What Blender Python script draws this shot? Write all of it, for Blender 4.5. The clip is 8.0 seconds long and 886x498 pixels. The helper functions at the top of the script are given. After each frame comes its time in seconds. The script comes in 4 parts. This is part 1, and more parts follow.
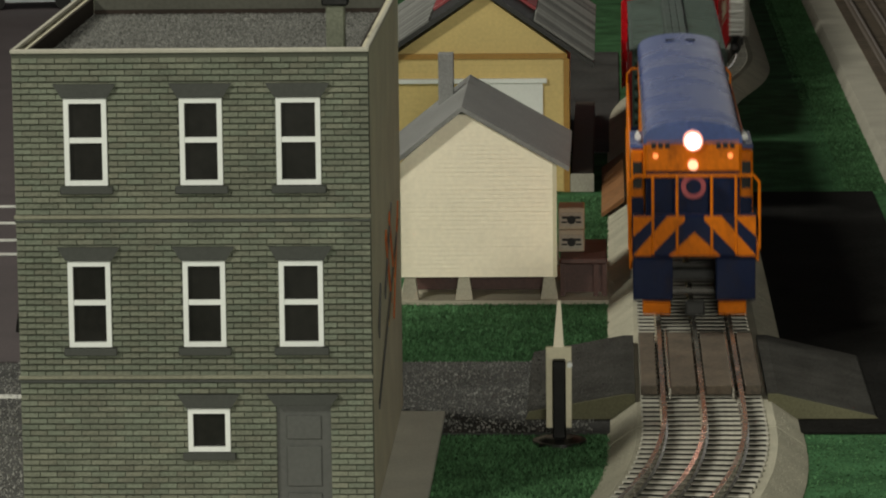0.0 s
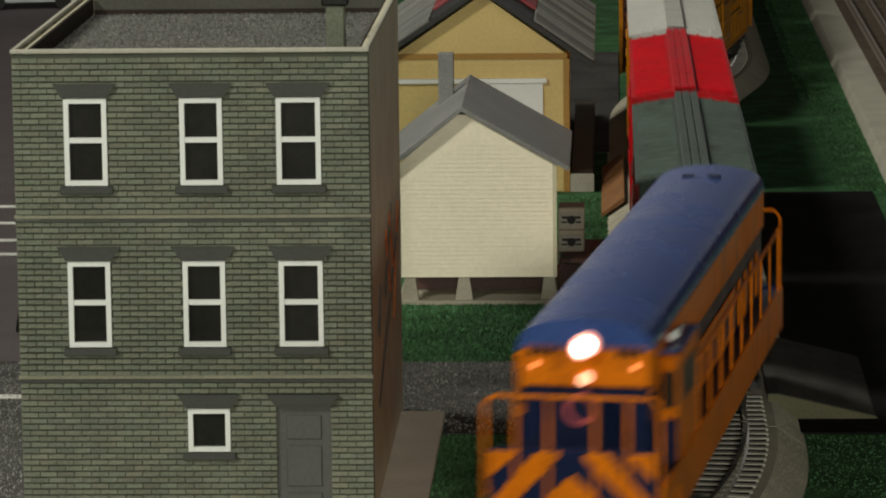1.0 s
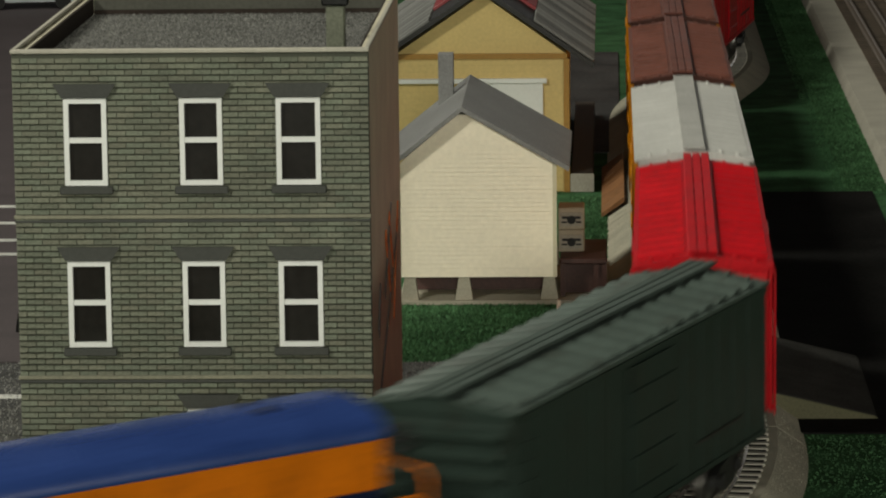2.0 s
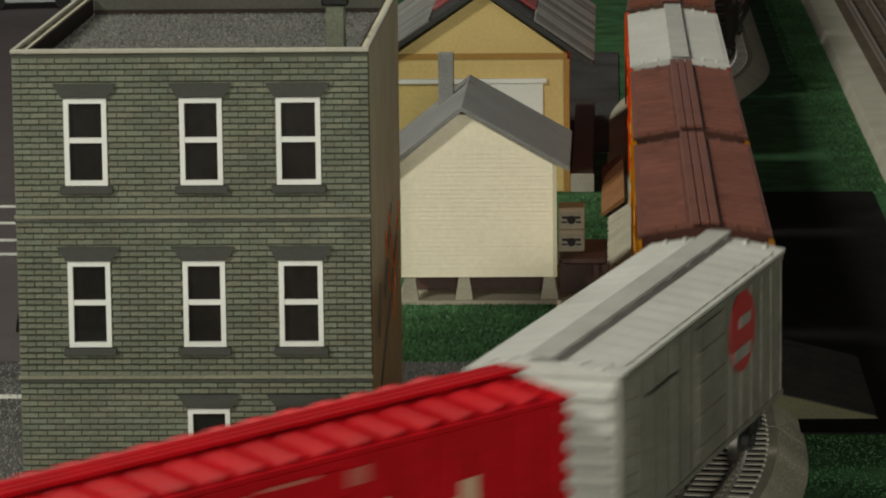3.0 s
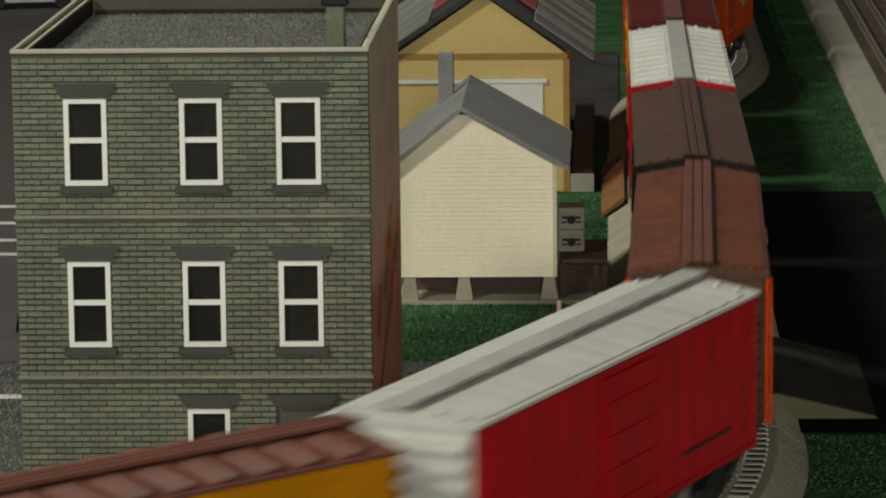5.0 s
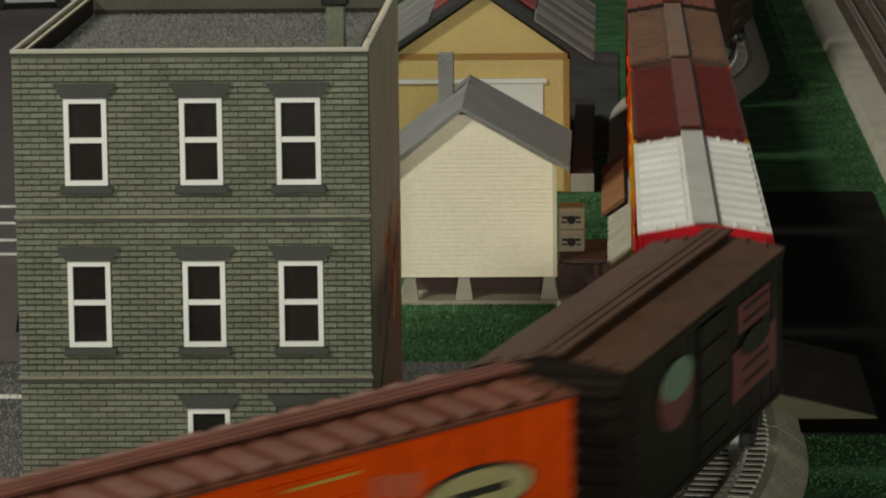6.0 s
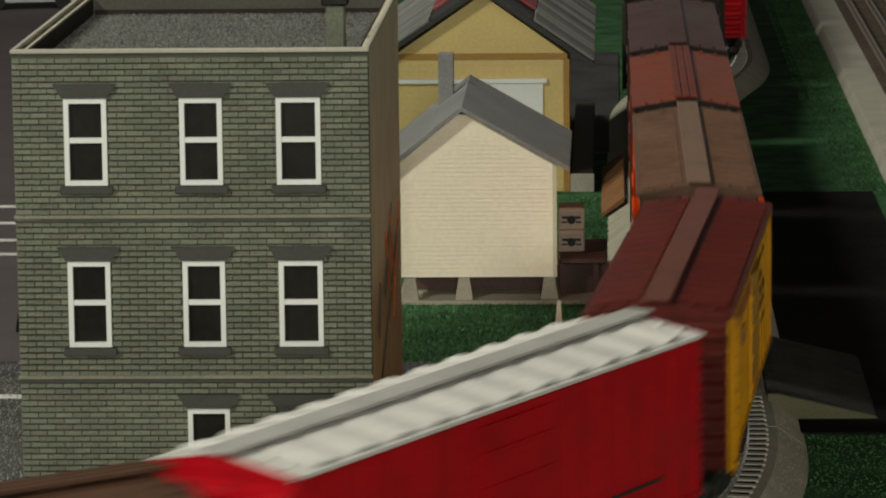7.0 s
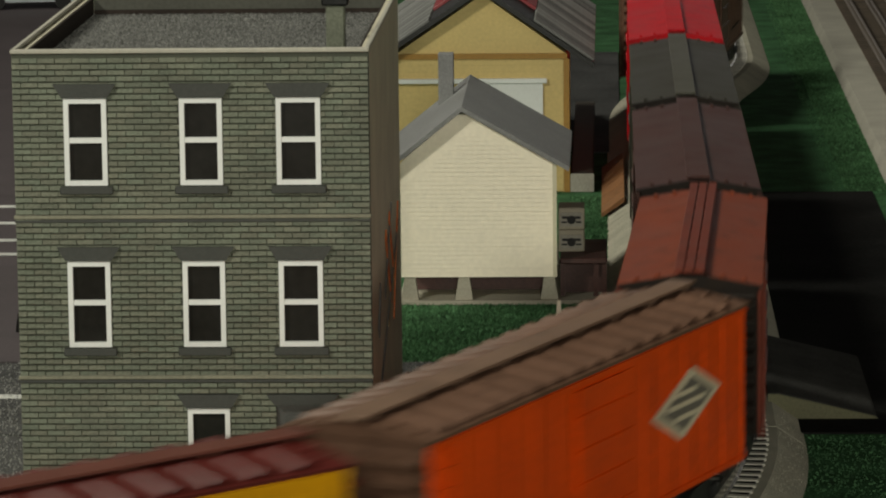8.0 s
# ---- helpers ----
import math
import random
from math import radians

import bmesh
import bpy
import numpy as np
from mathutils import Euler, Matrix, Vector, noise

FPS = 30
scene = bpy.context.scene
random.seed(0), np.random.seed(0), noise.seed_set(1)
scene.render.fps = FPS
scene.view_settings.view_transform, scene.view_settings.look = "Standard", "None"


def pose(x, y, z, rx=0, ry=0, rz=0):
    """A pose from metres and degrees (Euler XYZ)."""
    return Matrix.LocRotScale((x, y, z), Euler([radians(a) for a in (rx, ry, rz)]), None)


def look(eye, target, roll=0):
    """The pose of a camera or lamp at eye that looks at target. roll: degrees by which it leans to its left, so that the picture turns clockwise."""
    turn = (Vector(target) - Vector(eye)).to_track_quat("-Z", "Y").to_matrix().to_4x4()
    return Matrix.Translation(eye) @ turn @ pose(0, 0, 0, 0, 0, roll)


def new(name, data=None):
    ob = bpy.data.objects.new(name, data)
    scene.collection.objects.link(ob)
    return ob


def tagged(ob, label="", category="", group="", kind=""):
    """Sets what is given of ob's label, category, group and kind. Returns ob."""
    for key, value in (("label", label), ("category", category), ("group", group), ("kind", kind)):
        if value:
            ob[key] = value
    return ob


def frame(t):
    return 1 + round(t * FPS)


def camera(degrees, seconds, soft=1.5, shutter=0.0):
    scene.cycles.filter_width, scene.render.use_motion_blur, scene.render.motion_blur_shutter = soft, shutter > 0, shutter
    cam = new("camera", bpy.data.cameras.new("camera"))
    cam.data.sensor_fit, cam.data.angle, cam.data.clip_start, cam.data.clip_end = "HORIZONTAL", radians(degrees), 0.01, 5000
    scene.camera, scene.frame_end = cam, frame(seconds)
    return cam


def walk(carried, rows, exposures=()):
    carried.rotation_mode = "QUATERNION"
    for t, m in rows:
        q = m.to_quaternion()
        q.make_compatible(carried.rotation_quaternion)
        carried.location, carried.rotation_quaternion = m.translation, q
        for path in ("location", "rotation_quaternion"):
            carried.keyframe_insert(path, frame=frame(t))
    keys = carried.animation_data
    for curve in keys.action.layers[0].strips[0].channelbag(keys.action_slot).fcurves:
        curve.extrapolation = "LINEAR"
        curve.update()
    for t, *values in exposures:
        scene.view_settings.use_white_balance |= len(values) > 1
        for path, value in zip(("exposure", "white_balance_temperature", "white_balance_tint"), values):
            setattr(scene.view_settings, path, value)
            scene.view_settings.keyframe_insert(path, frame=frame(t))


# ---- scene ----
cam = camera(12.78, 8.0, 2.0, 0.7)
CAM = pose(-0.0365, -1.7241, 0.3574, 80.4502, 0.6497, 2.3475)
walk(cam, [(0.0, CAM), (8.0, CAM)])

# ---- light: lamps of the hall, added fill and sheen lights, dim bounce from the room ----
world = bpy.data.worlds.new("hall_air")
world.use_nodes = True
world.node_tree.nodes["Background"].inputs[0].default_value = (1.0, 0.93, 0.82, 1)
world.node_tree.nodes["Background"].inputs[1].default_value = 0.02
scene.world = world
scene.view_settings.exposure = -0.02


def lamp(name, eye, target, sx, sy, watts, colour):
    data = bpy.data.lights.new(name, "AREA")
    data.shape, data.size, data.size_y, data.energy, data.color = "RECTANGLE", sx, sy, watts, colour
    ob = new(name, data)
    ob.matrix_world = look(eye, target)
    return ob


lamp("hall_lamp_left", (-1.22, 0.44, 1.70), (0, 0.2, 0), 0.55, 0.55, 25, (1.0, 0.985, 0.83))
lamp("hall_lamp_near_left", (-1.30, -1.60, 1.30), (0, 0.1, 0), 0.20, 0.20, 21, (1.0, 0.985, 0.83))
lamp("hall_lamp_front", (0.06, -2.60, 0.56), (-0.10, 0.0, 0.08), 0.25, 0.20, 18, (1.0, 0.985, 0.83))
# added low fill that brightens right-facing sides, no known source
lamp("fill_light_right", (2.7, -2.7, 0.38), (0, 0.0, 0.05), 1.6, 0.4, 14, (1.0, 0.97, 0.82))
# added unseen strip light, gives the loco and car roofs their sheen
lamp("sheen_light_far", (0.0, 4.5, 0.50), (0.0, 0.0, 0.40), 2.6, 0.38, 2.0, (1.0, 0.98, 0.94))


# ---- materials ----
def mat(name, colour, rough=0.6, metal=0.0, fine=900.0, coarse=60.0, vary=0.25, bump=0.15, tint=None, per_object=0.0, islands=0.0, coat=0.0, spec=0.5, hue=0.0, grime=0.0):
    m = bpy.data.materials.new(name)
    m.use_nodes = True
    nt = m.node_tree
    n, l = nt.nodes, nt.links
    b = n["Principled BSDF"]
    b.inputs["Roughness"].default_value, b.inputs["Metallic"].default_value = rough, metal
    b.inputs["Coat Weight"].default_value = coat
    b.inputs["Specular IOR Level"].default_value = spec
    tc = n.new("ShaderNodeTexCoord")
    n1, n2 = n.new("ShaderNodeTexNoise"), n.new("ShaderNodeTexNoise")
    n1.inputs["Scale"].default_value, n1.inputs["Detail"].default_value = fine, 3
    n2.inputs["Scale"].default_value, n2.inputs["Detail"].default_value = coarse, 4
    l.new(tc.outputs["Object"], n1.inputs["Vector"])
    l.new(tc.outputs["Object"], n2.inputs["Vector"])
    add = n.new("ShaderNodeMath")
    add.operation = "ADD"
    l.new(n1.outputs["Fac"], add.inputs[0])
    l.new(n2.outputs["Fac"], add.inputs[1])
    rng = n.new("ShaderNodeMapRange")
    rng.inputs["From Min"].default_value, rng.inputs["From Max"].default_value = 0.65, 1.35
    rng.inputs["To Min"].default_value, rng.inputs["To Max"].default_value = 0.0, 1.0
    l.new(add.outputs[0], rng.inputs["Value"])
    mix = n.new("ShaderNodeMix")
    mix.data_type = "RGBA"
    dark = tuple(c * (1 - vary) for c in colour)
    light = tint if tint else tuple(min(1, c * (1 + vary)) for c in colour)
    mix.inputs["A"].default_value, mix.inputs["B"].default_value = (*dark, 1), (*light, 1)
    l.new(rng.outputs["Result"], mix.inputs["Factor"])
    out = mix.outputs["Result"]
    if per_object or islands:
        hsv = n.new("ShaderNodeHueSaturation")
        r2 = n.new("ShaderNodeMapRange")
        k = per_object or islands
        r2.inputs["To Min"].default_value, r2.inputs["To Max"].default_value = 1 - k, 1 + k
        src = n.new("ShaderNodeObjectInfo").outputs["Random"] if per_object else n.new("ShaderNodeNewGeometry").outputs["Random Per Island"]
        l.new(src, r2.inputs["Value"])
        l.new(r2.outputs["Result"], hsv.inputs["Value"])
        if hue:
            fr, r3 = n.new("ShaderNodeMath"), n.new("ShaderNodeMapRange")
            fr.operation = "WRAP"
            mul = n.new("ShaderNodeMath")
            mul.operation, mul.inputs[1].default_value = "MULTIPLY", 13.7
            l.new(src, mul.inputs[0])
            l.new(mul.outputs[0], fr.inputs[0])
            fr.inputs[1].default_value, fr.inputs[2].default_value = 1.0, 0.0
            r3.inputs["To Min"].default_value, r3.inputs["To Max"].default_value = 0.5 - hue, 0.5 + hue
            l.new(fr.outputs[0], r3.inputs["Value"])
            l.new(r3.outputs["Result"], hsv.inputs["Hue"])
        l.new(out, hsv.inputs["Color"])
        out = hsv.outputs["Color"]
    if grime:
        n3, r4, m3 = n.new("ShaderNodeTexNoise"), n.new("ShaderNodeMapRange"), n.new("ShaderNodeMix")
        n3.inputs["Scale"].default_value, n3.inputs["Detail"].default_value, n3.inputs["Roughness"].default_value = 75, 7, 0.72
        off = n.new("ShaderNodeMapping")
        off.inputs["Scale"].default_value = (1.0, 1.0, 0.55)
        l.new(tc.outputs["Object"], off.inputs["Vector"])
        l.new(off.outputs["Vector"], n3.inputs["Vector"])
        r4.inputs["From Min"].default_value, r4.inputs["From Max"].default_value = 0.52, 0.72
        r4.inputs["To Min"].default_value, r4.inputs["To Max"].default_value = 0.0, grime
        l.new(n3.outputs["Fac"], r4.inputs["Value"])
        m3.data_type = "RGBA"
        m3.inputs["B"].default_value = (0.022, 0.013, 0.008, 1)
        l.new(r4.outputs["Result"], m3.inputs["Factor"])
        l.new(out, m3.inputs["A"])
        out = m3.outputs["Result"]
    l.new(out, b.inputs["Base Color"])
    rr = n.new("ShaderNodeMapRange")
    rr.inputs["To Min"].default_value, rr.inputs["To Max"].default_value = max(0.05, rough - 0.1), min(1, rough + 0.12)
    l.new(n2.outputs["Fac"], rr.inputs["Value"])
    l.new(rr.outputs["Result"], b.inputs["Roughness"])
    if bump:
        bp = n.new("ShaderNodeBump")
        bp.inputs["Strength"].default_value, bp.inputs["Distance"].default_value = bump, 0.0006
        l.new(n1.outputs["Fac"], bp.inputs["Height"])
        l.new(bp.outputs["Normal"], b.inputs["Normal"])
    return m


def glow(name, colour, strength):
    m = bpy.data.materials.new(name)
    m.use_nodes = True
    b = m.node_tree.nodes["Principled BSDF"]
    b.inputs["Base Color"].default_value = (*colour, 1)
    b.inputs["Emission Color"].default_value = (*colour, 1)
    b.inputs["Emission Strength"].default_value = strength
    return m


GRASS = mat("grass_mat", (0.036, 0.108, 0.042), 0.95, 0, 700, 45, 0.65, 0.8, tint=(0.072, 0.19, 0.085), spec=0.1)
GRASS_BLADE = mat("grass_fibre", (0.062, 0.142, 0.064), 0.9, 0, 300, 30, 0.5, 0, islands=0.45, spec=0.1)
ASPHALT = mat("asphalt_mat", (0.034, 0.033, 0.034), 0.85, 0, 600, 25, 0.5, 0.7, tint=(0.075, 0.075, 0.075), spec=0.3)
# asphalt with the train's shadow put into its colour
ASPHALT_SHADED = mat("asphalt_shaded", (0.009, 0.0088, 0.0085), 0.95, 0, 600, 25, 0.5, 0.7, tint=(0.019, 0.0185, 0.018), spec=0.04)
GRIT = mat("road_grit", (0.19, 0.19, 0.18), 0.6, 0, 500, 30, 0.4, 0, islands=0.5)
PURPLE_ROAD = mat("plum_paving", (0.056, 0.043, 0.048), 0.8, 0, 700, 30, 0.3, 0.4)
CONCRETE = mat("pale_slab", (0.36, 0.34, 0.29), 0.8, 0, 900, 40, 0.2, 0.2)
SLAB = mat("slab_concrete", (0.78, 0.76, 0.69), 0.75, 0, 900, 40, 0.12, 0.15)
BALLAST = mat("ballast_grey", (0.43, 0.405, 0.325), 0.85, 0, 1100, 60, 0.22, 0.9, spec=0.3)
TIE = mat("tie_light", (0.44, 0.42, 0.37), 0.7, 0, 700, 60, 0.25, 0.3, per_object=0.15)
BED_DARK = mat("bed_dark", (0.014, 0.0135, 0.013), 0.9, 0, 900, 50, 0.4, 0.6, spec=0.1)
RAIL = mat("rail_steel", (0.62, 0.59, 0.53), 0.24, 0.85, 900, 90, 0.3, 0.05)
PLANK = mat("crossing_timber", (0.10, 0.082, 0.066), 0.75, 0, 700, 60, 0.4, 0.5, tint=(0.17, 0.13, 0.095))
RAMP = mat("ramp_grey", (0.036, 0.035, 0.033), 0.9, 0, 900, 60, 0.4, 0.9, tint=(0.078, 0.076, 0.071), spec=0.12)
RAMP_STONE = mat("ramp_stone", (0.085, 0.083, 0.078), 0.85, 0, 700, 60, 0.3, 0, islands=0.6, spec=0.2)
RAMP_SIDE = mat("ramp_tan_side", (0.115, 0.110, 0.062), 0.8, 0, 900, 40, 0.25, 0.4)
CREAM = mat("cream_siding", (0.90, 0.82, 0.66), 0.55, 0, 500, 25, 0.07, 0.08)
CREAM_TRIM = mat("cream_trim", (0.62, 0.57, 0.42), 0.55, 0, 500, 25, 0.08, 0.08)
ROOF_GREY = mat("slate_grey_roof", (0.19, 0.19, 0.19), 0.5, 0, 900, 50, 0.30, 0.25)
STILT = mat("stilt_beige", (0.38, 0.35, 0.28), 0.7, 0, 700, 60, 0.15, 0.2)
YELLOW = mat("yellow_siding", (0.65, 0.49, 0.19), 0.55, 0, 500, 25, 0.1, 0.1)
OCHRE = mat("ochre_trim", (0.36, 0.19, 0.03), 0.55, 0, 500, 25, 0.15, 0.1)
WHITE = mat("white_paint", (0.78, 0.80, 0.79), 0.45, 0, 500, 30, 0.05, 0.05)
BRICK = mat("olive_brick", (0.124, 0.135, 0.097), 0.75, 0, 900, 60, 0.24, 0.6, tint=(0.182, 0.196, 0.146), per_object=0.17, hue=0.032)
BRICK_REST = mat("olive_brick_rest", (0.124, 0.135, 0.097), 0.75, 0, 900, 60, 0.24, 0.6, tint=(0.182, 0.196, 0.146), islands=0.17, hue=0.032)
MORTAR = mat("dark_mortar", (0.060, 0.065, 0.048), 0.85, 0, 900, 60, 0.25, 0.4)
COURSE = mat("string_course_stone", (0.22, 0.215, 0.16), 0.75, 0, 900, 60, 0.2, 0.3)
SIDE_WALL = mat("taupe_side_wall", (0.52, 0.485, 0.37), 0.7, 0, 800, 40, 0.2, 0.3)
LINTEL = mat("charcoal_stone", (0.048, 0.051, 0.046), 0.7, 0, 800, 60, 0.18, 0.3)
DOOR = mat("grey_door", (0.080, 0.082, 0.078), 0.55, 0, 600, 40, 0.15, 0.15)
PANE = mat("dark_pane", (0.012, 0.0115, 0.010), 0.30, 0, 300, 30, 0.4, 0.0, spec=0.25)
PARAPET = mat("parapet_cap", (0.42, 0.40, 0.34), 0.6, 0, 800, 40, 0.12, 0.15)
GRAVEL_ROOF = mat("gravel_roof", (0.085, 0.083, 0.08), 0.9, 0, 900, 200, 0.4, 0.9, tint=(0.15, 0.15, 0.145))
ROOF_STONE = mat("roof_stone", (0.17, 0.17, 0.16), 0.8, 0, 700, 60, 0.3, 0, islands=0.5, spec=0.2)
BED_STONE = mat("bed_stone", (0.42, 0.395, 0.32), 0.85, 0, 700, 60, 0.2, 0, islands=0.22, spec=0.2)
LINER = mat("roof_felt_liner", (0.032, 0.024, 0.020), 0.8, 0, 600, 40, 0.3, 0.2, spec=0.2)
REAR_FELT = mat("rear_upstand", (0.085, 0.085, 0.072), 0.75, 0, 600, 40, 0.2, 0.2, spec=0.2)
BLACK = mat("black_plastic", (0.006, 0.006, 0.006), 0.35, 0, 700, 50, 0.3, 0.1, spec=0.25)
DARK_METAL = mat("dark_metal", (0.02, 0.02, 0.02), 0.5, 0.3, 700, 50, 0.3, 0.1)
WHEEL = mat("wheel_steel", (0.18, 0.17, 0.16), 0.4, 0.9, 700, 50, 0.3, 0.1)
RED_BROWN = mat("red_brown_wood", (0.065, 0.025, 0.020), 0.55, 0, 600, 40, 0.3, 0.2)
ORANGE_WOOD = mat("orange_timber", (0.20, 0.085, 0.028), 0.65, 0, 500, 40, 0.4, 0.3)
DARK_BROWN = mat("dark_brown_deck", (0.06, 0.048, 0.038), 0.75, 0, 600, 40, 0.35, 0.3)
BOX_BEIGE = mat("beige_box", (0.40, 0.36, 0.28), 0.65, 0, 600, 40, 0.12, 0.1)
SHINGLE = mat("grey_shingle", (0.15, 0.15, 0.145), 0.7, 0, 700, 50, 0.25, 0.3, per_object=0.55)
RED_ROOF = mat("dark_red_paint", (0.22, 0.02, 0.025), 0.5, 0, 600, 40, 0.2, 0.1)
GRAF_ORANGE = mat("mural_orange", (0.45, 0.11, 0.02), 0.6, 0, 600, 40, 0.2, 0.1)
GRAF_GREY = mat("mural_grey", (0.10, 0.10, 0.10), 0.6, 0, 600, 40, 0.2, 0.1)
GRAF_TAN = mat("mural_tan", (0.35, 0.24, 0.10), 0.6, 0, 600, 40, 0.2, 0.1)
LINE_WHITE = mat("road_line", (0.5, 0.5, 0.48), 0.7, 0, 900, 60, 0.3, 0.1)
WALL_ROOM = mat("hall_wall", (0.045, 0.043, 0.041), 0.8, 0, 40, 3, 0.1, 0.05)
FLOOR_ROOM = mat("hall_floor", (0.05, 0.045, 0.04), 0.6, 0, 40, 3, 0.2, 0.05)
CEIL_ROOM = mat("hall_ceiling", (0.06, 0.058, 0.056), 0.9, 0, 40, 3, 0.08, 0.05)
BRIGHT_POST = mat("post_yellow", (0.45, 0.30, 0.05), 0.5, 0, 500, 30, 0.2, 0.1)
PALE_CAR = mat("pale_blue_paint", (0.62, 0.68, 0.74), 0.3, 0, 500, 30, 0.08, 0.05)
TABLE_WOOD = mat("table_wood", (0.2, 0.14, 0.08), 0.6, 0, 80, 6, 0.3, 0.1)


# ---- mesh helpers ----
def box(bm, x0, x1, y0, y1, z0, z1, bevel=0.0):
    r = bmesh.ops.create_cube(bm, size=1.0)
    vs = r["verts"]
    for v in vs:
        v.co = Vector(((x0 + x1) / 2 + v.co.x * (x1 - x0), (y0 + y1) / 2 + v.co.y * (y1 - y0), (z0 + z1) / 2 + v.co.z * (z1 - z0)))
    if bevel:
        es = list({e for v in vs for e in v.link_edges})
        bmesh.ops.bevel(bm, geom=es, offset=bevel, segments=1, affect="EDGES", clamp_overlap=True)
    return bm


def cyl(bm, p, q, r0, r1=None, n=12):
    p, q = Vector(p), Vector(q)
    d = q - p
    m = Matrix.Translation((p + q) / 2) @ d.to_track_quat("Z", "Y").to_matrix().to_4x4()
    bmesh.ops.create_cone(bm, cap_ends=True, segments=n, radius1=r0, radius2=r0 if r1 is None else r1, depth=d.length, matrix=m)
    return bm


def prism(bm, outline, axis, a, b):
    """An outline of (u, v) pairs pushed along an axis from a to b: u, v are the two other axes in order."""
    def at(u, v, w):
        return {"x": (w, u, v), "y": (u, w, v), "z": (u, v, w)}[axis]
    lo = [bm.verts.new(at(u, v, a)) for u, v in outline]
    hi = [bm.verts.new(at(u, v, b)) for u, v in outline]
    n = len(outline)
    fs = [bm.faces.new(lo), bm.faces.new(hi)]
    for i in range(n):
        fs.append(bm.faces.new((lo[i], lo[(i + 1) % n], hi[(i + 1) % n], hi[i])))
    bmesh.ops.recalc_face_normals(bm, faces=fs)
    return bm


def mesh(name, bm, material, smooth=False):
    me = bpy.data.meshes.new(name)
    bm.to_mesh(me)
    bm.free()
    me.materials.append(material)
    if smooth:
        for p in me.polygons:
            p.use_smooth = True
    return me


def part(name, bm, material, parent, label="", smooth=False):
    ob = new(name, mesh(name, bm, material, smooth))
    ob.parent = parent
    if label:
        ob["label"] = label
    return ob


def alike(name, me, parent, m):
    ob = new(name, me)
    ob.parent = parent
    ob.matrix_basis = m
    return ob


def thing(name, label, category, group="", kind="", m=None):
    ob = new(name)
    ob.empty_display_size = 0.02
    if m is not None:
        ob.matrix_basis = m
    return tagged(ob, label, category, group, kind)


def setting(name, bm, material, label, category):
    ob = new(name, mesh(name, bm, material))
    return tagged(ob, label, category, "", "structure")


def B():
    return bmesh.new()


# ---- the hall and the layout table ----
setting("floor", box(B(), -3.6, 3.4, -3.6, 4.6, -0.96, -0.90), FLOOR_ROOM, "plain dark hall floor under the layout table", "floor")
setting("ceiling", box(B(), -3.6, 3.4, -3.6, 4.6, 2.12, 2.2), CEIL_ROOM, "plain pale hall ceiling above the layout", "ceiling")
setting("wall_north", box(B(), -3.6, 3.4, 4.6, 4.7, -0.90, 2.12), WALL_ROOM, "plain grey hall wall", "wall")
setting("wall_south", box(B(), -3.6, 3.4, -3.7, -3.6, -0.90, 2.12), WALL_ROOM, "plain grey hall wall", "wall")
setting("wall_west", box(B(), -3.7, -3.6, -3.6, 4.6, -0.90, 2.12), WALL_ROOM, "plain grey hall wall", "wall")
setting("wall_east", box(B(), 3.4, 3.5, -3.6, 4.6, -0.90, 2.12), WALL_ROOM, "plain grey hall wall", "wall")

TX0, TX1, TY0, TY1 = -1.6, 1.6, -1.1, 3.6
setting("ground", box(B(), TX0, TX1, TY0, TY1, -0.02, 0.0), GRASS, "dark green grass mat covering the layout table", "ground")
table = thing("layout_table", "wooden layout table carrying the model railway", "table")
part("tabletop", box(B(), TX0, TX1, TY0, TY1, -0.06, -0.0205), TABLE_WOOD, table)
for lx in (TX0 + 0.06, TX1 - 0.06):
    for ly in (TY0 + 0.06, TY1 - 0.06):
        part("leg", box(B(), lx - 0.04, lx + 0.04, ly - 0.04, ly + 0.04, -0.90, -0.0605), TABLE_WOOD, table)


def sheet(name, x0, x1, y0, y1, material, label, z=0.0012):
    return setting(name, box(B(), x0, x1, y0, y1, 0.0003, z), material, label, "road")


sheet("road_1", -0.60, 0.030, -0.080, 0.076, ASPHALT, "black speckled asphalt road strip crossing the track")
# same road right of the track, shadow painted in
sheet("road_6", 0.031, 0.118, -0.080, 0.076, ASPHALT_SHADED, "asphalt strip beyond the crossing, darkened for the train's shadow")
sheet("road_2", -0.90, -0.300, 0.080, 2.2, PURPLE_ROAD, "plum brown paving with white parking lines")
sheet("road_3", -0.298, -0.030, 0.76, 1.30, ASPHALT, "grey asphalt road strip behind the houses")

# painted shadow continues up between the tracks
sheet("road_5", 0.0400, 0.1180, 0.0765, 0.590, ASPHALT_SHADED, "asphalt strip between the two tracks, darkened for the train's shadow")
sheet("road_4", -0.60, -0.268, -0.60, -0.084, ASPHALT, "dark asphalt strip beside the brick building")


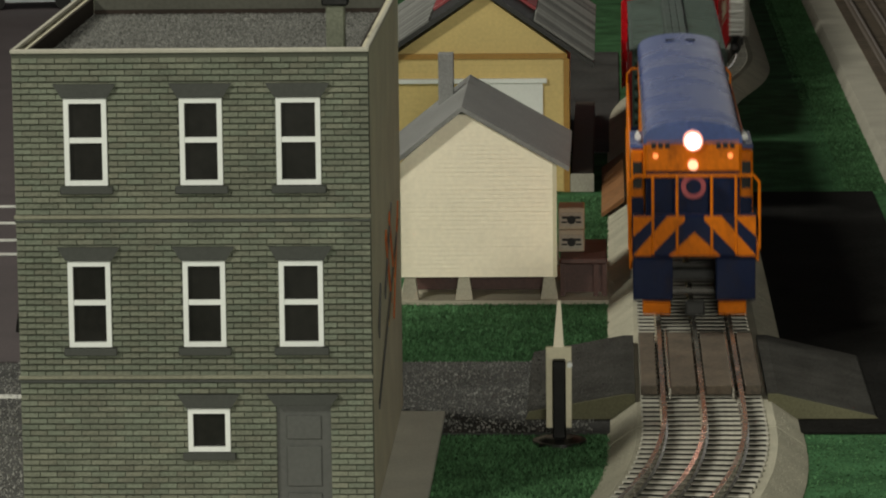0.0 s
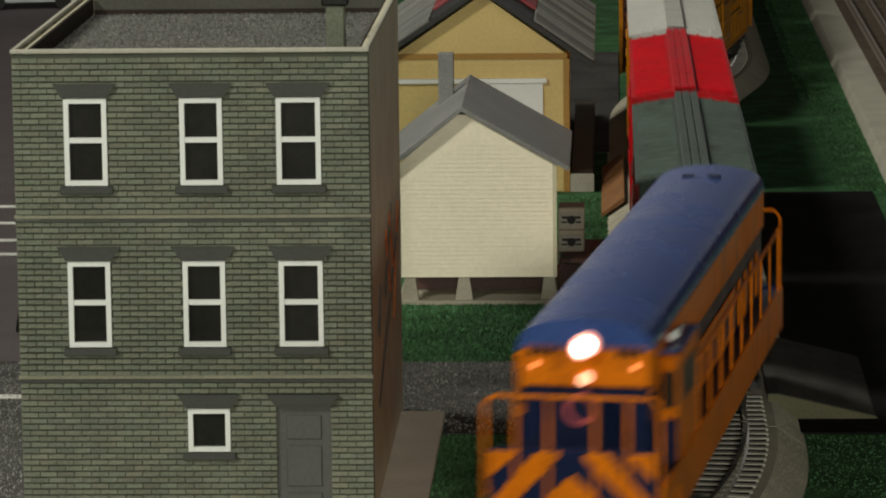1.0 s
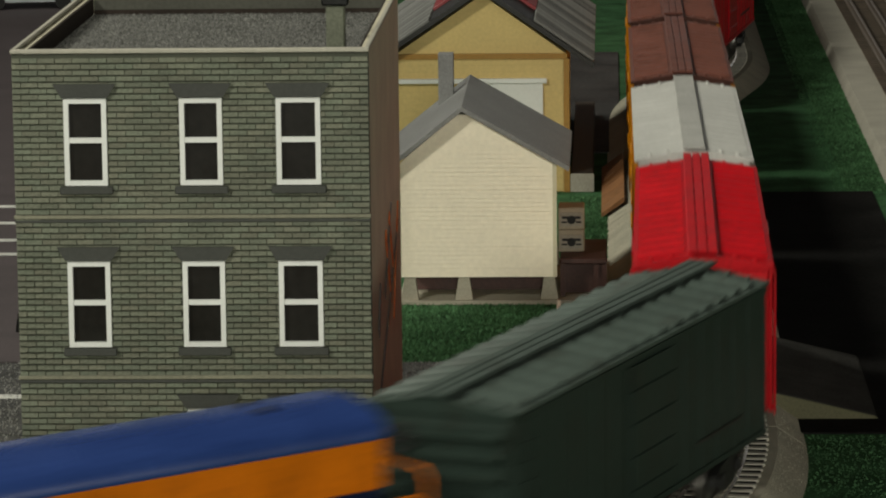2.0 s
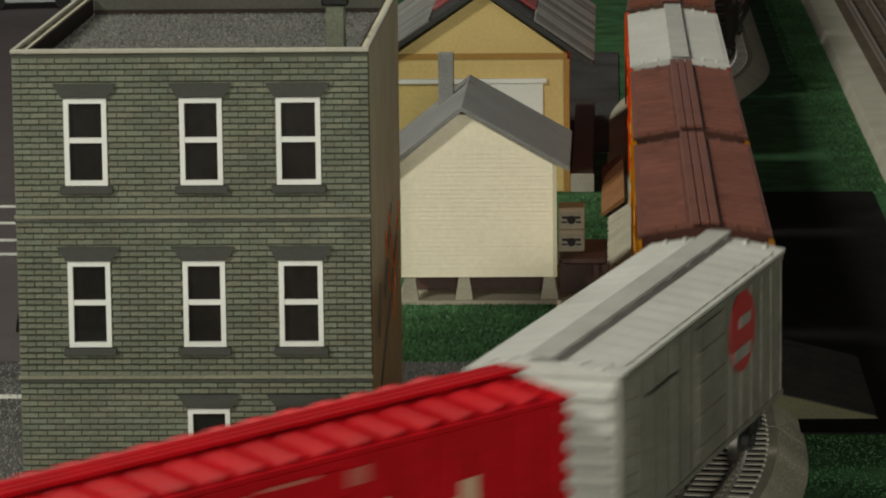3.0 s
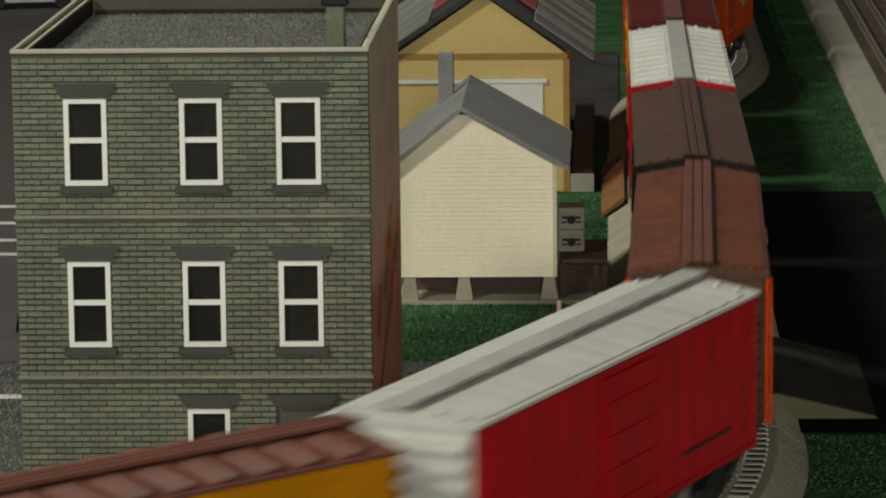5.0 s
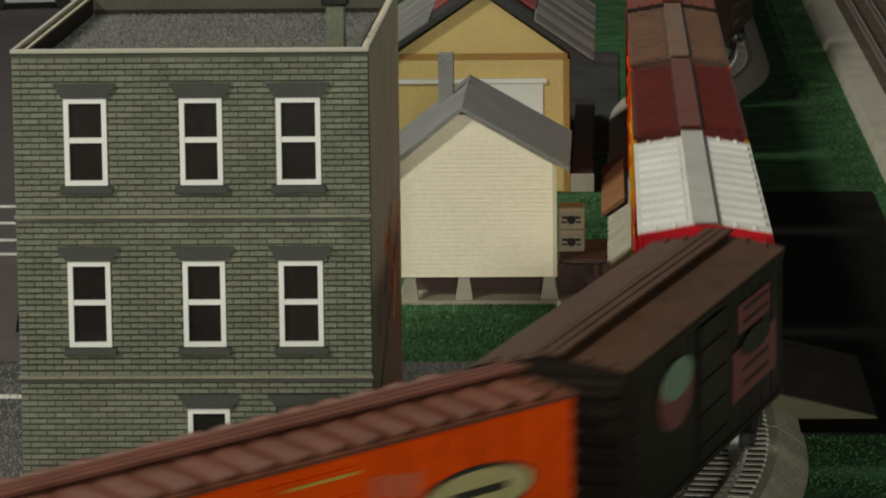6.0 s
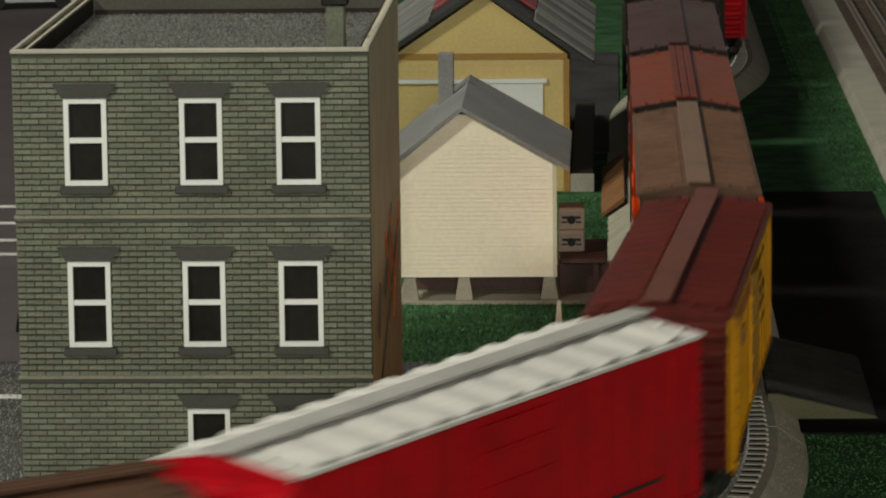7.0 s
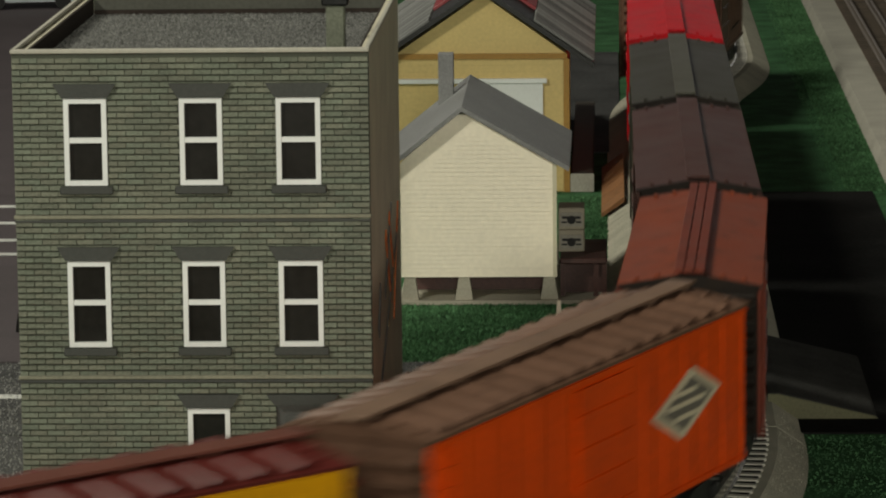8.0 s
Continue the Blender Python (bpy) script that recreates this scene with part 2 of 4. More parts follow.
def scatter(name, spots, count, size, material, label, tall):
    """Many tiny blades or grains over rectangles of ground, as one object."""
    rng = random.Random(7)
    verts, faces = [], []
    areas = [(b - a) * (d - c) for a, b, c, d in spots]
    for (a, b, c, d), ar in zip(spots, areas):
        for _ in range(int(count * ar / sum(areas))):
            x, y, t = rng.uniform(a, b), rng.uniform(c, d), rng.uniform(0, 6.28)
            w, h = size * rng.uniform(0.5, 1.4), size * tall * rng.uniform(0.4, 1.3)
            dx, dy = math.cos(t) * w, math.sin(t) * w
            k = len(verts)
            lx, ly = rng.uniform(-1, 1) * h * 0.8, rng.uniform(-1, 1) * h * 0.8
            verts += [(x - dx, y - dy, 0.0001), (x + dx, y + dy, 0.0001), (x - dy * 0.7, y + dx * 0.7, 0.0001), (x + lx, y + ly, h + 0.0004)]
            faces += [(k, k + 1, k + 3), (k + 1, k + 2, k + 3), (k + 2, k, k + 3)]
    me = bpy.data.meshes.new(name)
    me.from_pydata(verts, [], faces)
    me.materials.append(material)
    return tagged(new(name, me), label, name if label else "", "", "stuff")


scatter("grass", [(-0.15, -0.038, 0.078, 0.2260), (-0.1095, -0.036, -0.30, -0.082), (0.103, 0.1285, 0.595, 1.70), (-0.060, -0.038, 0.36, 0.58)], 56000, 0.0006, GRASS_BLADE, "short green flock grass fibres on the mat", 2.2)
# right of the track blades are thinned and shortened to imitate train shade
scatter("grass", [(0.034, 0.125, -0.30, -0.082), (0.096, 0.103, 0.595, 1.70)], 5200, 0.0006, GRASS_BLADE, "short grass fibres thinned to deepen the shade beside the track", 0.7)
grit = scatter("grit", [(-0.14, -0.044, -0.079, 0.075), (-0.36, -0.268, -0.30, 0.075)], 11000, 0.0006, GRIT, "pale grains scattered on the asphalt road", 1.6)
grit.location.z = 0.0009

# ---- the railway ----
R, S0, YB, DX = 0.694, 0.1045, 0.90, 0.0024
BEND = math.radians(12)
AHEAD = ((R * math.pi / 2, 1 / R), (0.30, 0.0), (0.5 * math.pi / 2, 1 / 0.5), (4.0, 0.0))
BEHIND = ((R * BEND, 1 / R), (0.035, 0.0), (R * BEND, -1 / R), (0.62, 0.0), (R * math.pi, 1 / R), (4.0, 0.0))


def trace(x, y, segments, d, way):
    a = 0.0
    for length, k in segments:
        l = min(d, length)
        if k:
            b = a + k * l
            x += way * (math.cos(b) - math.cos(a)) / k
            y -= way * (math.sin(b) - math.sin(a)) / k
            a = b
        else:
            x, y = x - way * math.sin(a) * l, y - way * math.cos(a) * l
        d -= l
        if d <= 0:
            break
    return x, y, a


def rail_at(s):
    """Place and heading angle of the track's centre line, s metres along it; the train runs towards larger s."""
    if s > S0:
        return trace(DX, -S0, AHEAD, s - S0, 1)
    if s < -YB:
        return trace(DX, YB, BEHIND, -YB - s, -1)
    return DX, -s, 0.0


def sweep(bm, profile, s0, s1, step, at):
    """A closed profile of (across, up) swept along the track; across grows to the +x side."""
    n = max(1, round((s1 - s0) / step))
    rings = []
    for i in range(n + 1):
        x, y, a = at(s0 + (s1 - s0) * i / n)
        rings.append([bm.verts.new((x + u * math.cos(a), y - u * math.sin(a), v)) for u, v in profile])
    k = len(profile)
    fs = [bm.faces.new(rings[0]), bm.faces.new(rings[-1])]
    for r0, r1 in zip(rings, rings[1:]):
        for j in range(k):
            fs.append(bm.faces.new((r0[j], r0[(j + 1) % k], r1[(j + 1) % k], r1[j])))
    bmesh.ops.recalc_face_normals(bm, faces=fs)
    return bm


def rail_profile(c, z0):
    w, f = 0.0010, 0.0016
    return [(c - f, z0), (c + f, z0), (c + f, z0 + 0.0008), (c + 0.0007, z0 + 0.0014), (c + 0.0007, z0 + 0.0042), (c + w, z0 + 0.0048),
            (c + w, z0 + 0.0058), (c - w, z0 + 0.0058), (c - w, z0 + 0.0048), (c - 0.0007, z0 + 0.0042), (c - 0.0007, z0 + 0.0014), (c - f, z0 + 0.0008)]


def build_track(name, label, at, sections, tie_from, tie_to, pitch, tie_material, bed, bedprof, steel=RAIL):
    t = thing(name, label, "railway track", "", "structure")
    for s0, s1 in zip(sections, sections[1:]):
        part("roadbed", sweep(B(), bedprof, s0 + 0.0004, s1 - 0.0004, 0.02, at), bed, t, "grey moulded ballast roadbed section")
        for c in (-0.0167, 0.0, 0.0167):
            part("rail", sweep(B(), rail_profile(c, 0.0101), s0 + 0.0003, s1 - 0.0003, 0.015, at), steel, t)
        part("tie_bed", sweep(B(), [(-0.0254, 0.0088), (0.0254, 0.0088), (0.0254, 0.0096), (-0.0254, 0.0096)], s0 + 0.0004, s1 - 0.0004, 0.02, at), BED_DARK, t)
    tie_mesh = mesh("tie", box(B(), -0.0262, 0.0262, -0.0019, 0.0019, 0.0090, 0.0101, 0.0002), tie_material)
    s = tie_from
    while s < tie_to:
        x, y, a = at(s)
        alike("tie", tie_mesh, t, pose(x, y, 0, 0, 0, -math.degrees(a)))
        s += pitch
    return t


main_track = build_track("railway_track", "three-rail toy track on grey moulded roadbed, curving off", rail_at,
            [-5.3, -4.4, -3.6, -2.9, -2.2, -1.55, -1.25, -1.05, -YB, -0.72, -0.47, -0.22, 0.0, S0, S0 + 0.25, S0 + 0.5, S0 + 0.75, S0 + 1.04, 1.8, 2.6, 3.4, 4.3], -1.6, 0.55, 0.0093, TIE, BALLAST, [(-0.0405, 0.0004), (0.0425, 0.0004), (0.0300, 0.0090), (-0.0280, 0.0090)])


def bed_stones(track):
    """Loose grains of ballast lying on both shoulders of the roadbed."""
    rng = random.Random(11)
    verts, faces = [], []
    for _ in range(6000):
        s, side, u = rng.uniform(-1.0, 0.42), rng.choice((-1, 1)), rng.random()
        o, i = (0.0425, 0.0300) if side > 0 else (0.0405, 0.0280)
        x, y, a = rail_at(s)
        c, z = side * (i + (o - i) * u), 0.0090 - 0.0086 * u
        px, py, q, w = x + c * math.cos(a), y - c * math.sin(a), rng.uniform(0, 6.28), rng.uniform(0.0002, 0.00045)
        k = len(verts)
        for e in range(3):
            verts.append((px + w * math.cos(q + e * 2.1), py + w * math.sin(q + e * 2.1), z - 0.0003))
        verts.append((px, py, z + w * 0.8))
        faces += [(k, k + 1, k + 3), (k + 1, k + 2, k + 3), (k + 2, k, k + 3)]
    me = bpy.data.meshes.new("ballast_grit")
    me.from_pydata(verts, [], faces)
    me.materials.append(BED_STONE)
    ob = new("ballast_grit", me)
    ob.parent = track
    tagged(ob, kind="stuff")


bed_stones(main_track)


def far_track(s):
    return 0.178, -s, 0.0


OLD_RAIL = mat("old_rail_steel", (0.24, 0.20, 0.17), 0.45, 0.6, 900, 90, 0.3, 0.05)
DARK_TIE = mat("tie_dark", (0.10, 0.075, 0.055), 0.8, 0, 700, 60, 0.3, 0.3, per_object=0.2)
build_track("railway_track_far", "second toy track with dark ties on pale roadbed", far_track, [-1.78, -1.25, -0.75, -0.25, 0.4], -1.76, -0.5, 0.0118, DARK_TIE, CONCRETE, [(-0.0500, 0.0004), (0.0500, 0.0004), (0.0460, 0.0090), (-0.0465, 0.0090)], OLD_RAIL)


# ---- the level crossing ----
def crossing():
    t = thing("level_crossing", "grey level crossing with ramps and brown timber planks", "level crossing", m=pose(DX, 0, 0))
    y0, y1 = -0.052, 0.081
    for side in (-1, 1):
        bm = B()
        lip = 0.0048 if side < 0 else 0.0026
        prism(bm, [(side * 0.0755, 0.0016), (side * 0.0285, 0.0016), (side * 0.0285, 0.0125), (side * 0.033, 0.0125), (side * 0.0745, lip)], "y", y0, y1)
        part("ramp", bm, RAMP, t, "rough grey sloping road ramp")
        bm = B()
        prism(bm, [(side * 0.0758, 0.0014), (side * 0.0285, 0.0014), (side * 0.0285, 0.0122), (side * 0.033, 0.0122), (side * 0.0745, lip - 0.0002)], "y", y0 - 0.0016, y0 - 0.0001)
        part("ramp_side", bm, RAMP_SIDE, t, "tan painted ramp face")
    rng = random.Random(5)
    verts, faces = [], []
    for _ in range(1300):
        side, u, y = -1, rng.random(), rng.uniform(y0 + 0.001, y1 - 0.001)
        x, z, q, w = side * (0.034 + 0.041 * u), 0.0122 - 0.0073 * u, rng.uniform(0, 6.28), rng.uniform(0.0003, 0.0007)
        k = len(verts)
        for e in range(3):
            verts.append((x + w * math.cos(q + e * 2.1), y + w * math.sin(q + e * 2.1), z - 0.0003))
        verts.append((x, y, z + w * 0.8))
        faces += [(k, k + 1, k + 3), (k + 1, k + 2, k + 3), (k + 2, k, k + 3)]
    me = bpy.data.meshes.new("ramp_grit")
    me.from_pydata(verts, [], faces)
    me.materials.append(RAMP_STONE)
    ob = new("ramp_grit", me)
    ob.parent = t
    tagged(ob, kind="stuff")
    for a, b in ((-0.0262, -0.0188), (-0.0146, -0.0018), (0.0018, 0.0146), (0.0188, 0.0262)):
        n = 1
        w = (b - a) / n
        for i in range(n):
            part("plank", box(B(), a + i * w + 0.0001, a + (i + 1) * w - 0.0001, y0 + 0.004, y1 - 0.006, 0.0108, 0.0150, 0.0004), PLANK, t)
    for c in (-0.0136, 0.0136):
        part("check_rail", box(B(), c - 0.0005, c + 0.0005, y0 - 0.004, y1 - 0.002, 0.0104, 0.0156, 0.0002), RAIL, t, "thin steel check rail")
    return t


crossing()


def signal():
    t = thing("crossing_sign", "pale wooden crossing post with black pole on round base", "sign", m=pose(-0.0582, -0.0960, 0.0003))
    part("base", cyl(cyl(B(), (0, 0, 0), (0, 0, 0.0016), 0.0117, 0.0112, 24), (0, 0, 0.0016), (0, 0, 0.0028), 0.0095, 0.006, 24), BLACK, t, "round black plastic base")
    part("post", box(B(), -0.0028, 0.0028, -0.0035, 0.0015, 0.0025, 0.036, 0.0006), BLACK, t, "glossy black pole")
    bm = box(B(), -0.0056, 0.0052, 0.002, 0.0045, 0.006, 0.0408, 0.0003)
    part("board", bm, CREAM_TRIM, t, "pale board behind the pole")
    bm = B()
    prism(bm, [(-0.0024, 0.0406), (0.0020, 0.0406), (0.0008, 0.0605), (-0.0006, 0.0605)], "y", 0.002, 0.0045)
    part("arm", bm, CREAM, t, "tapered cream upright arm")
    part("lens", cyl(B(), (0.0044, -0.001, 0.0335), (0.0044, 0.002, 0.0335), 0.0012, None, 10), WHITE, t)


signal()


# ---- the grey brick building ----
BX0, BX1, BYF, BYR, BZ = -0.2628, -0.1275, -0.2440, -0.0300, 0.1835


def brick_building():
    t = thing("brick_building", "three-storey olive brick model building with white windows", "building")
    z0 = 0.0032
    wins = []
    for zt, zb in ((0.1666, 0.1333), (0.1040, 0.0708)):
        for xa, xb in ((-0.2434, -0.2271), (-0.1994, -0.1832), (-0.1627, -0.1459)):
            wins.append((xa, xb, zb, zt))
    wins.append((-0.1986, -0.1824, 0.0298, 0.0466))
    door = (-0.1645, -0.1438, z0, 0.0478)
    holes = wins + [door]
    # front wall built from the blocks between the openings
    xs = sorted({BX0, BX1, *[v for h in holes for v in h[:2]]})
    zs = sorted({z0, BZ, *[v for h in holes for v in h[2:]]})
    bm = B()
    for za, zb in zip(zs, zs[1:]):
        for xa, xb in zip(xs, xs[1:]):
            cx, cz = (xa + xb) / 2, (za + zb) / 2
            if not any(h[0] < cx < h[1] and h[2] < cz < h[3] for h in holes):
                box(bm, xa, xb, BYF + 0.0006, BYF + 0.005, za, zb)
    bmesh.ops.remove_doubles(bm, verts=list(bm.verts), dist=1e-5)
    part("wall", bm, MORTAR, t, "front wall with dark mortar")
    part("wall", box(B(), BX1 - 0.0035, BX1, BYF + 0.0052, BYR - 0.0042, z0, BZ), SIDE_WALL, t, "plain taupe side wall")
    part("wall", box(B(), BX0, BX0 + 0.0035, BYF + 0.0052, BYR - 0.0042, z0, BZ), SIDE_WALL, t, "plain taupe side wall")
    part("wall", box(B(), BX0, BX1, BYR - 0.004, BYR, z0, BZ + 0.0115), SIDE_WALL, t, "plain taupe rear wall")
    part("roof", box(B(), BX0 + 0.0037, BX1 - 0.0037, BYF + 0.0052, BYR - 0.0042, BZ - 0.0105, BZ - 0.0075), GRAVEL_ROOF, t, "grey gravel flat roof")
    part("liner", box(B(), BX0 + 0.0037, BX0 + 0.0045, BYF + 0.0052, BYR - 0.0052, BZ - 0.0074, BZ - 0.0002), LINER, t, "black felt upstand inside the parapet")
    part("liner", box(B(), BX1 - 0.0045, BX1 - 0.0037, BYF + 0.0052, BYR - 0.0052, BZ - 0.0074, BZ - 0.0002), LINER, t, "black felt upstand inside the parapet")
    part("upstand", box(B(), BX0 + 0.0046, BX1 - 0.0046, BYR - 0.0050, BYR - 0.0042, BZ - 0.0074, BZ + 0.0115), REAR_FELT, t, "dark grey rear upstand")
    part("upstand_foot", box(B(), BX0 + 0.0047, BX1 - 0.0047, BYR - 0.0058, BYR - 0.0051, BZ - 0.0074, BZ - 0.0054), LINER, t)
    w = 0.0026
    part("parapet_cap", box(B(), BX0 - 0.0004, BX1 + 0.0004, BYF - 0.0006, BYF + w, BZ + 0.0002, BZ + 0.0018, 0.0003), PARAPET, t)
    part("parapet_cap", box(B(), BX0 - 0.0004, BX0 + 0.0015, BYF + w + 0.0002, BYR - 0.0052, BZ + 0.0002, BZ + 0.0018, 0.0003), PARAPET, t)
    part("parapet_cap", box(B(), BX1 - 0.0015, BX1 + 0.0004, BYF + w + 0.0002, BYR - 0.0052, BZ + 0.0002, BZ + 0.0018, 0.0003), PARAPET, t)
    part("parapet_cap", box(B(), BX0 - 0.0004, BX1 + 0.0004, BYR - 0.0052, BYR + 0.0004, BZ + 0.0117, BZ + 0.0130, 0.0003), PARAPET, t)
    # roof vent
    c = part("chimney", box(B(), -0.1472, -0.1399, -0.188, -0.181, BZ - 0.0074, BZ + 0.0117, 0.0006), BRICK_REST, t, "square olive brick roof chimney")
    part("chimney_cap", box(B(), -0.1488, -0.1383, -0.1895, -0.1795, BZ + 0.0119, BZ + 0.0150, 0.0006), BLACK, c, "black chimney cap")
    part("chimney_foot", box(B(), -0.1478, -0.1393, -0.1886, -0.1804, BZ - 0.0073, BZ - 0.0066), BLACK, c)
    # string courses
    for zc in (0.1212, 0.0590):
        part("string_course", box(B(), BX0 - 0.0005, BX1 + 0.0005, BYF - 0.0012, BYF + 0.0004, zc - 0.0007, zc + 0.0007, 0.0002), COURSE, t)
        part("string_course", box(B(), BX0 - 0.0003, BX1 + 0.0003, BYF - 0.0007, BYF + 0.0004, zc - 0.0022, zc - 0.0009, 0.0002), LINTEL, t)
    # windows
    for xa, xb, za, zb in wins:
        win = part("window", box(B(), xa, xb, BYF + 0.0012, BYF + 0.0020, za, zb), PANE, t, "dark window pane")
        f = 0.0019
        yf = (BYF - 0.0008, BYF + 0.0010)
        bm = B()
        box(bm, xa, xa + f, yf[0], yf[1], za, zb)
        box(bm, xb - f, xb, yf[0], yf[1], za, zb)
        box(bm, xa + f, xb - f, yf[0], yf[1], zb - f, zb)
        box(bm, xa + f, xb - f, yf[0], yf[1], za, za + f)
        part("window_frame", bm, WHITE, win, "white window frame")
        if zb - za > 0.025:
            zm = (za + zb) / 2 + 0.0006
            part("sash_bar", box(B(), xa + f, xb - f, yf[0] + 0.0004, yf[1], zm - 0.0010, zm + 0.0010), WHITE, win)
        bm = B()
        prism(bm, [(xa - 0.0038, zb + 0.0056), (xb + 0.0038, zb + 0.0056), (xb + 0.0006, zb + 0.0004), (xa - 0.0006, zb + 0.0004)], "y", BYF - 0.0018, BYF + 0.0004)
        part("lintel", bm, LINTEL, t, "flared charcoal stone lintel")
        part("sill", box(B(), xa - 0.0020, xb + 0.0020, BYF - 0.0022, BYF + 0.0004, za - 0.0032, za - 0.0003, 0.0003), LINTEL, t, "charcoal stone sill")
    # door
    xa, xb, za, zb = door
    d = part("door", box(B(), xa, xb, BYF + 0.0012, BYF + 0.0030, za, zb - 0.0002), DOOR, t, "plain grey panelled door")
    for pa, pb in ((zb - 0.0135, zb - 0.004), (zb - 0.032, zb - 0.016), (za + 0.002, zb - 0.0345)):
        part("panel", box(B(), xa + 0.0036, xb - 0.0036, BYF + 0.0004, BYF + 0.0011, pa, pb, 0.0004), DOOR, d)
    bm = B()
    prism(bm, [(xa - 0.0036, zb + 0.0044), (xb + 0.0034, zb + 0.0044), (xb + 0.0004, zb + 0.0002), (xa - 0.0004, zb + 0.0002)], "y", BYF - 0.0022, BYF + 0.0004)
    part("lintel", bm, LINTEL, t, "flared charcoal stone lintel")
    # mural on the side wall
    x = BX1 + 0.0003
    for ya, za, yb, zb2, wd, m in ((-0.150, 0.098, -0.115, 0.065, 0.010, GRAF_ORANGE), (-0.125, 0.102, -0.095, 0.072, 0.008, GRAF_ORANGE), (-0.16, 0.075, -0.11, 0.105, 0.006, GRAF_GREY),
                                   (-0.205, 0.068, -0.19, 0.085, 0.012, GRAF_GREY), (-0.14, 0.060, -0.07, 0.085, 0.005, GRAF_TAN), (-0.21, 0.040, -0.06, 0.090, 0.004, GRAF_GREY), (-0.10, 0.055, -0.06, 0.098, 0.004, GRAF_ORANGE)):
        bm = B()
        dv = Vector((yb - ya, zb2 - za)).normalized() * wd * 0.3
        nx, nz = -dv.y, dv.x
        prism(bm, [(ya + nx, za + nz), (yb + nx * 0.4, zb2 + nz * 0.4), (yb - nx * 0.4, zb2 - nz * 0.4), (ya - nx, za - nz)], "x", x - 0.0005 + len(t.children) * 0.00001, x + len(t.children) * 0.00001)
        part("mural_stroke", bm, m, t, "painted mural stroke")
    return t, holes


building, holes = brick_building()
stones = scatter("roof_gravel", [(BX0 + 0.0048, BX1 - 0.0048, BYF + 0.006, BYR - 0.006)], 20000, 0.00036, ROOF_STONE, "", 1.3)
stones.location.z = BZ - 0.0076
stones.parent = building
setting("pavement", box(B(), BX0 - 0.004, -0.1085, -0.300, -0.0425, 0.0004, 0.0030, 0.0004), SLAB, "pale concrete slab under the brick building", "pavement")


# ---- the cream house on stilts ----
def gable_roof(xl, xr, xm, ze, zr, y0, y1, th):
    return [(xl, ze), (xm, zr), (xr, ze), (xr - 0.0006, ze - th), (xm, zr - th * 1.15), (xl + 0.0006, ze - th)]


def cream_house():
    t = thing("cream_house", "cream clapboard model house on stilts with grey gable roof", "house")
    x0, x1, y0, y1, z0, ze, zr = -0.1413, -0.0640, 0.2290, 0.3420, 0.0142, 0.0725, 0.0985
    xm = -0.1100
    part("base", box(B(), -0.143, -0.0375, 0.2275, 0.352, 0.0003, 0.0024), STILT, t, "thin beige base board")
    part("wall", prism(B(), [(x0 + 0.001, z0), (x1 - 0.001, z0), (x1 - 0.001, ze), (xm, zr - 0.002), (x0 + 0.001, ze)], "y", y0 + 0.0008, y1), CREAM, t)
    n = 38
    pitch = (zr - z0) / n
    for i in range(n):
        za, zb = z0 + i * pitch, z0 + (i + 1) * pitch
        k0 = max(0.0, (za - ze) / (zr - ze))
        k1 = max(0.0, (zb - ze) / (zr - ze))
        if k1 > 0.96:
            break
        bm = B()
        lo = (x0 + (xm - x0) * k0, x1 + (xm - x1) * k0)
        hi = (x0 + (xm - x0) * k1, x1 + (xm - x1) * k1)
        w = random.uniform(-0.00005, 0.00005)
        vs = [bm.verts.new(q) for q in ((lo[0], y0 - 0.00018 + w, za), (lo[1], y0 - 0.00018 + w, za), (hi[1], y0 + 0.0003, zb), (hi[0], y0 + 0.0003, zb),
                                        (lo[0], y0 + 0.0009, za), (lo[1], y0 + 0.0009, za), (hi[1], y0 + 0.0009, zb), (hi[0], y0 + 0.0009, zb))]
        for f in ((0, 1, 2, 3), (0, 4, 5, 1), (0, 3, 7, 4), (1, 5, 6, 2), (3, 2, 6, 7), (4, 7, 6, 5)):
            bm.faces.new([vs[j] for j in f])
        part("clapboard", bm, CREAM, t)
    part("corner_trim", box(B(), x1 - 0.0012, x1 + 0.0008, y0 - 0.0010, y0 + 0.0022, z0, ze), CREAM_TRIM, t)
    part("roof", prism(B(), gable_roof(x0 - 0.007, x1 + 0.0075, xm, ze - 0.0015, zr + 0.0030, 0, 0, 0.0022), "y", y0 - 0.0085, y1 + 0.009), ROOF_GREY, t, "plain slate grey gable roof")
    part("chimney", box(B(), -0.1256, -0.1176, 0.318, 0.326, 0.083, 0.1165, 0.0004), ROOF_GREY, t, "plain grey chimney")
    # added board keeps the space under the floor dark
    part("shade_board", box(B(), x0 + 0.002, x1 - 0.002, y0 + 0.030, y0 + 0.032, 0.0026, z0 - 0.0002), RED_BROWN, t, "added dark board standing in for shade under the house")
    for xc in (-0.1412 + 0.004, -0.1100, -0.0672):
        for yc in (y0 + 0.004, y1 - 0.006):
            bm = B()
            prism(bm, [(xc - 0.0044, 0.0025), (xc + 0.0044, 0.0025), (xc + 0.0026, z0 - 0.0001), (xc - 0.0026, z0 - 0.0001)], "y", yc - 0.003, yc + 0.003)
            part("stilt", bm, STILT, t)


cream_house()


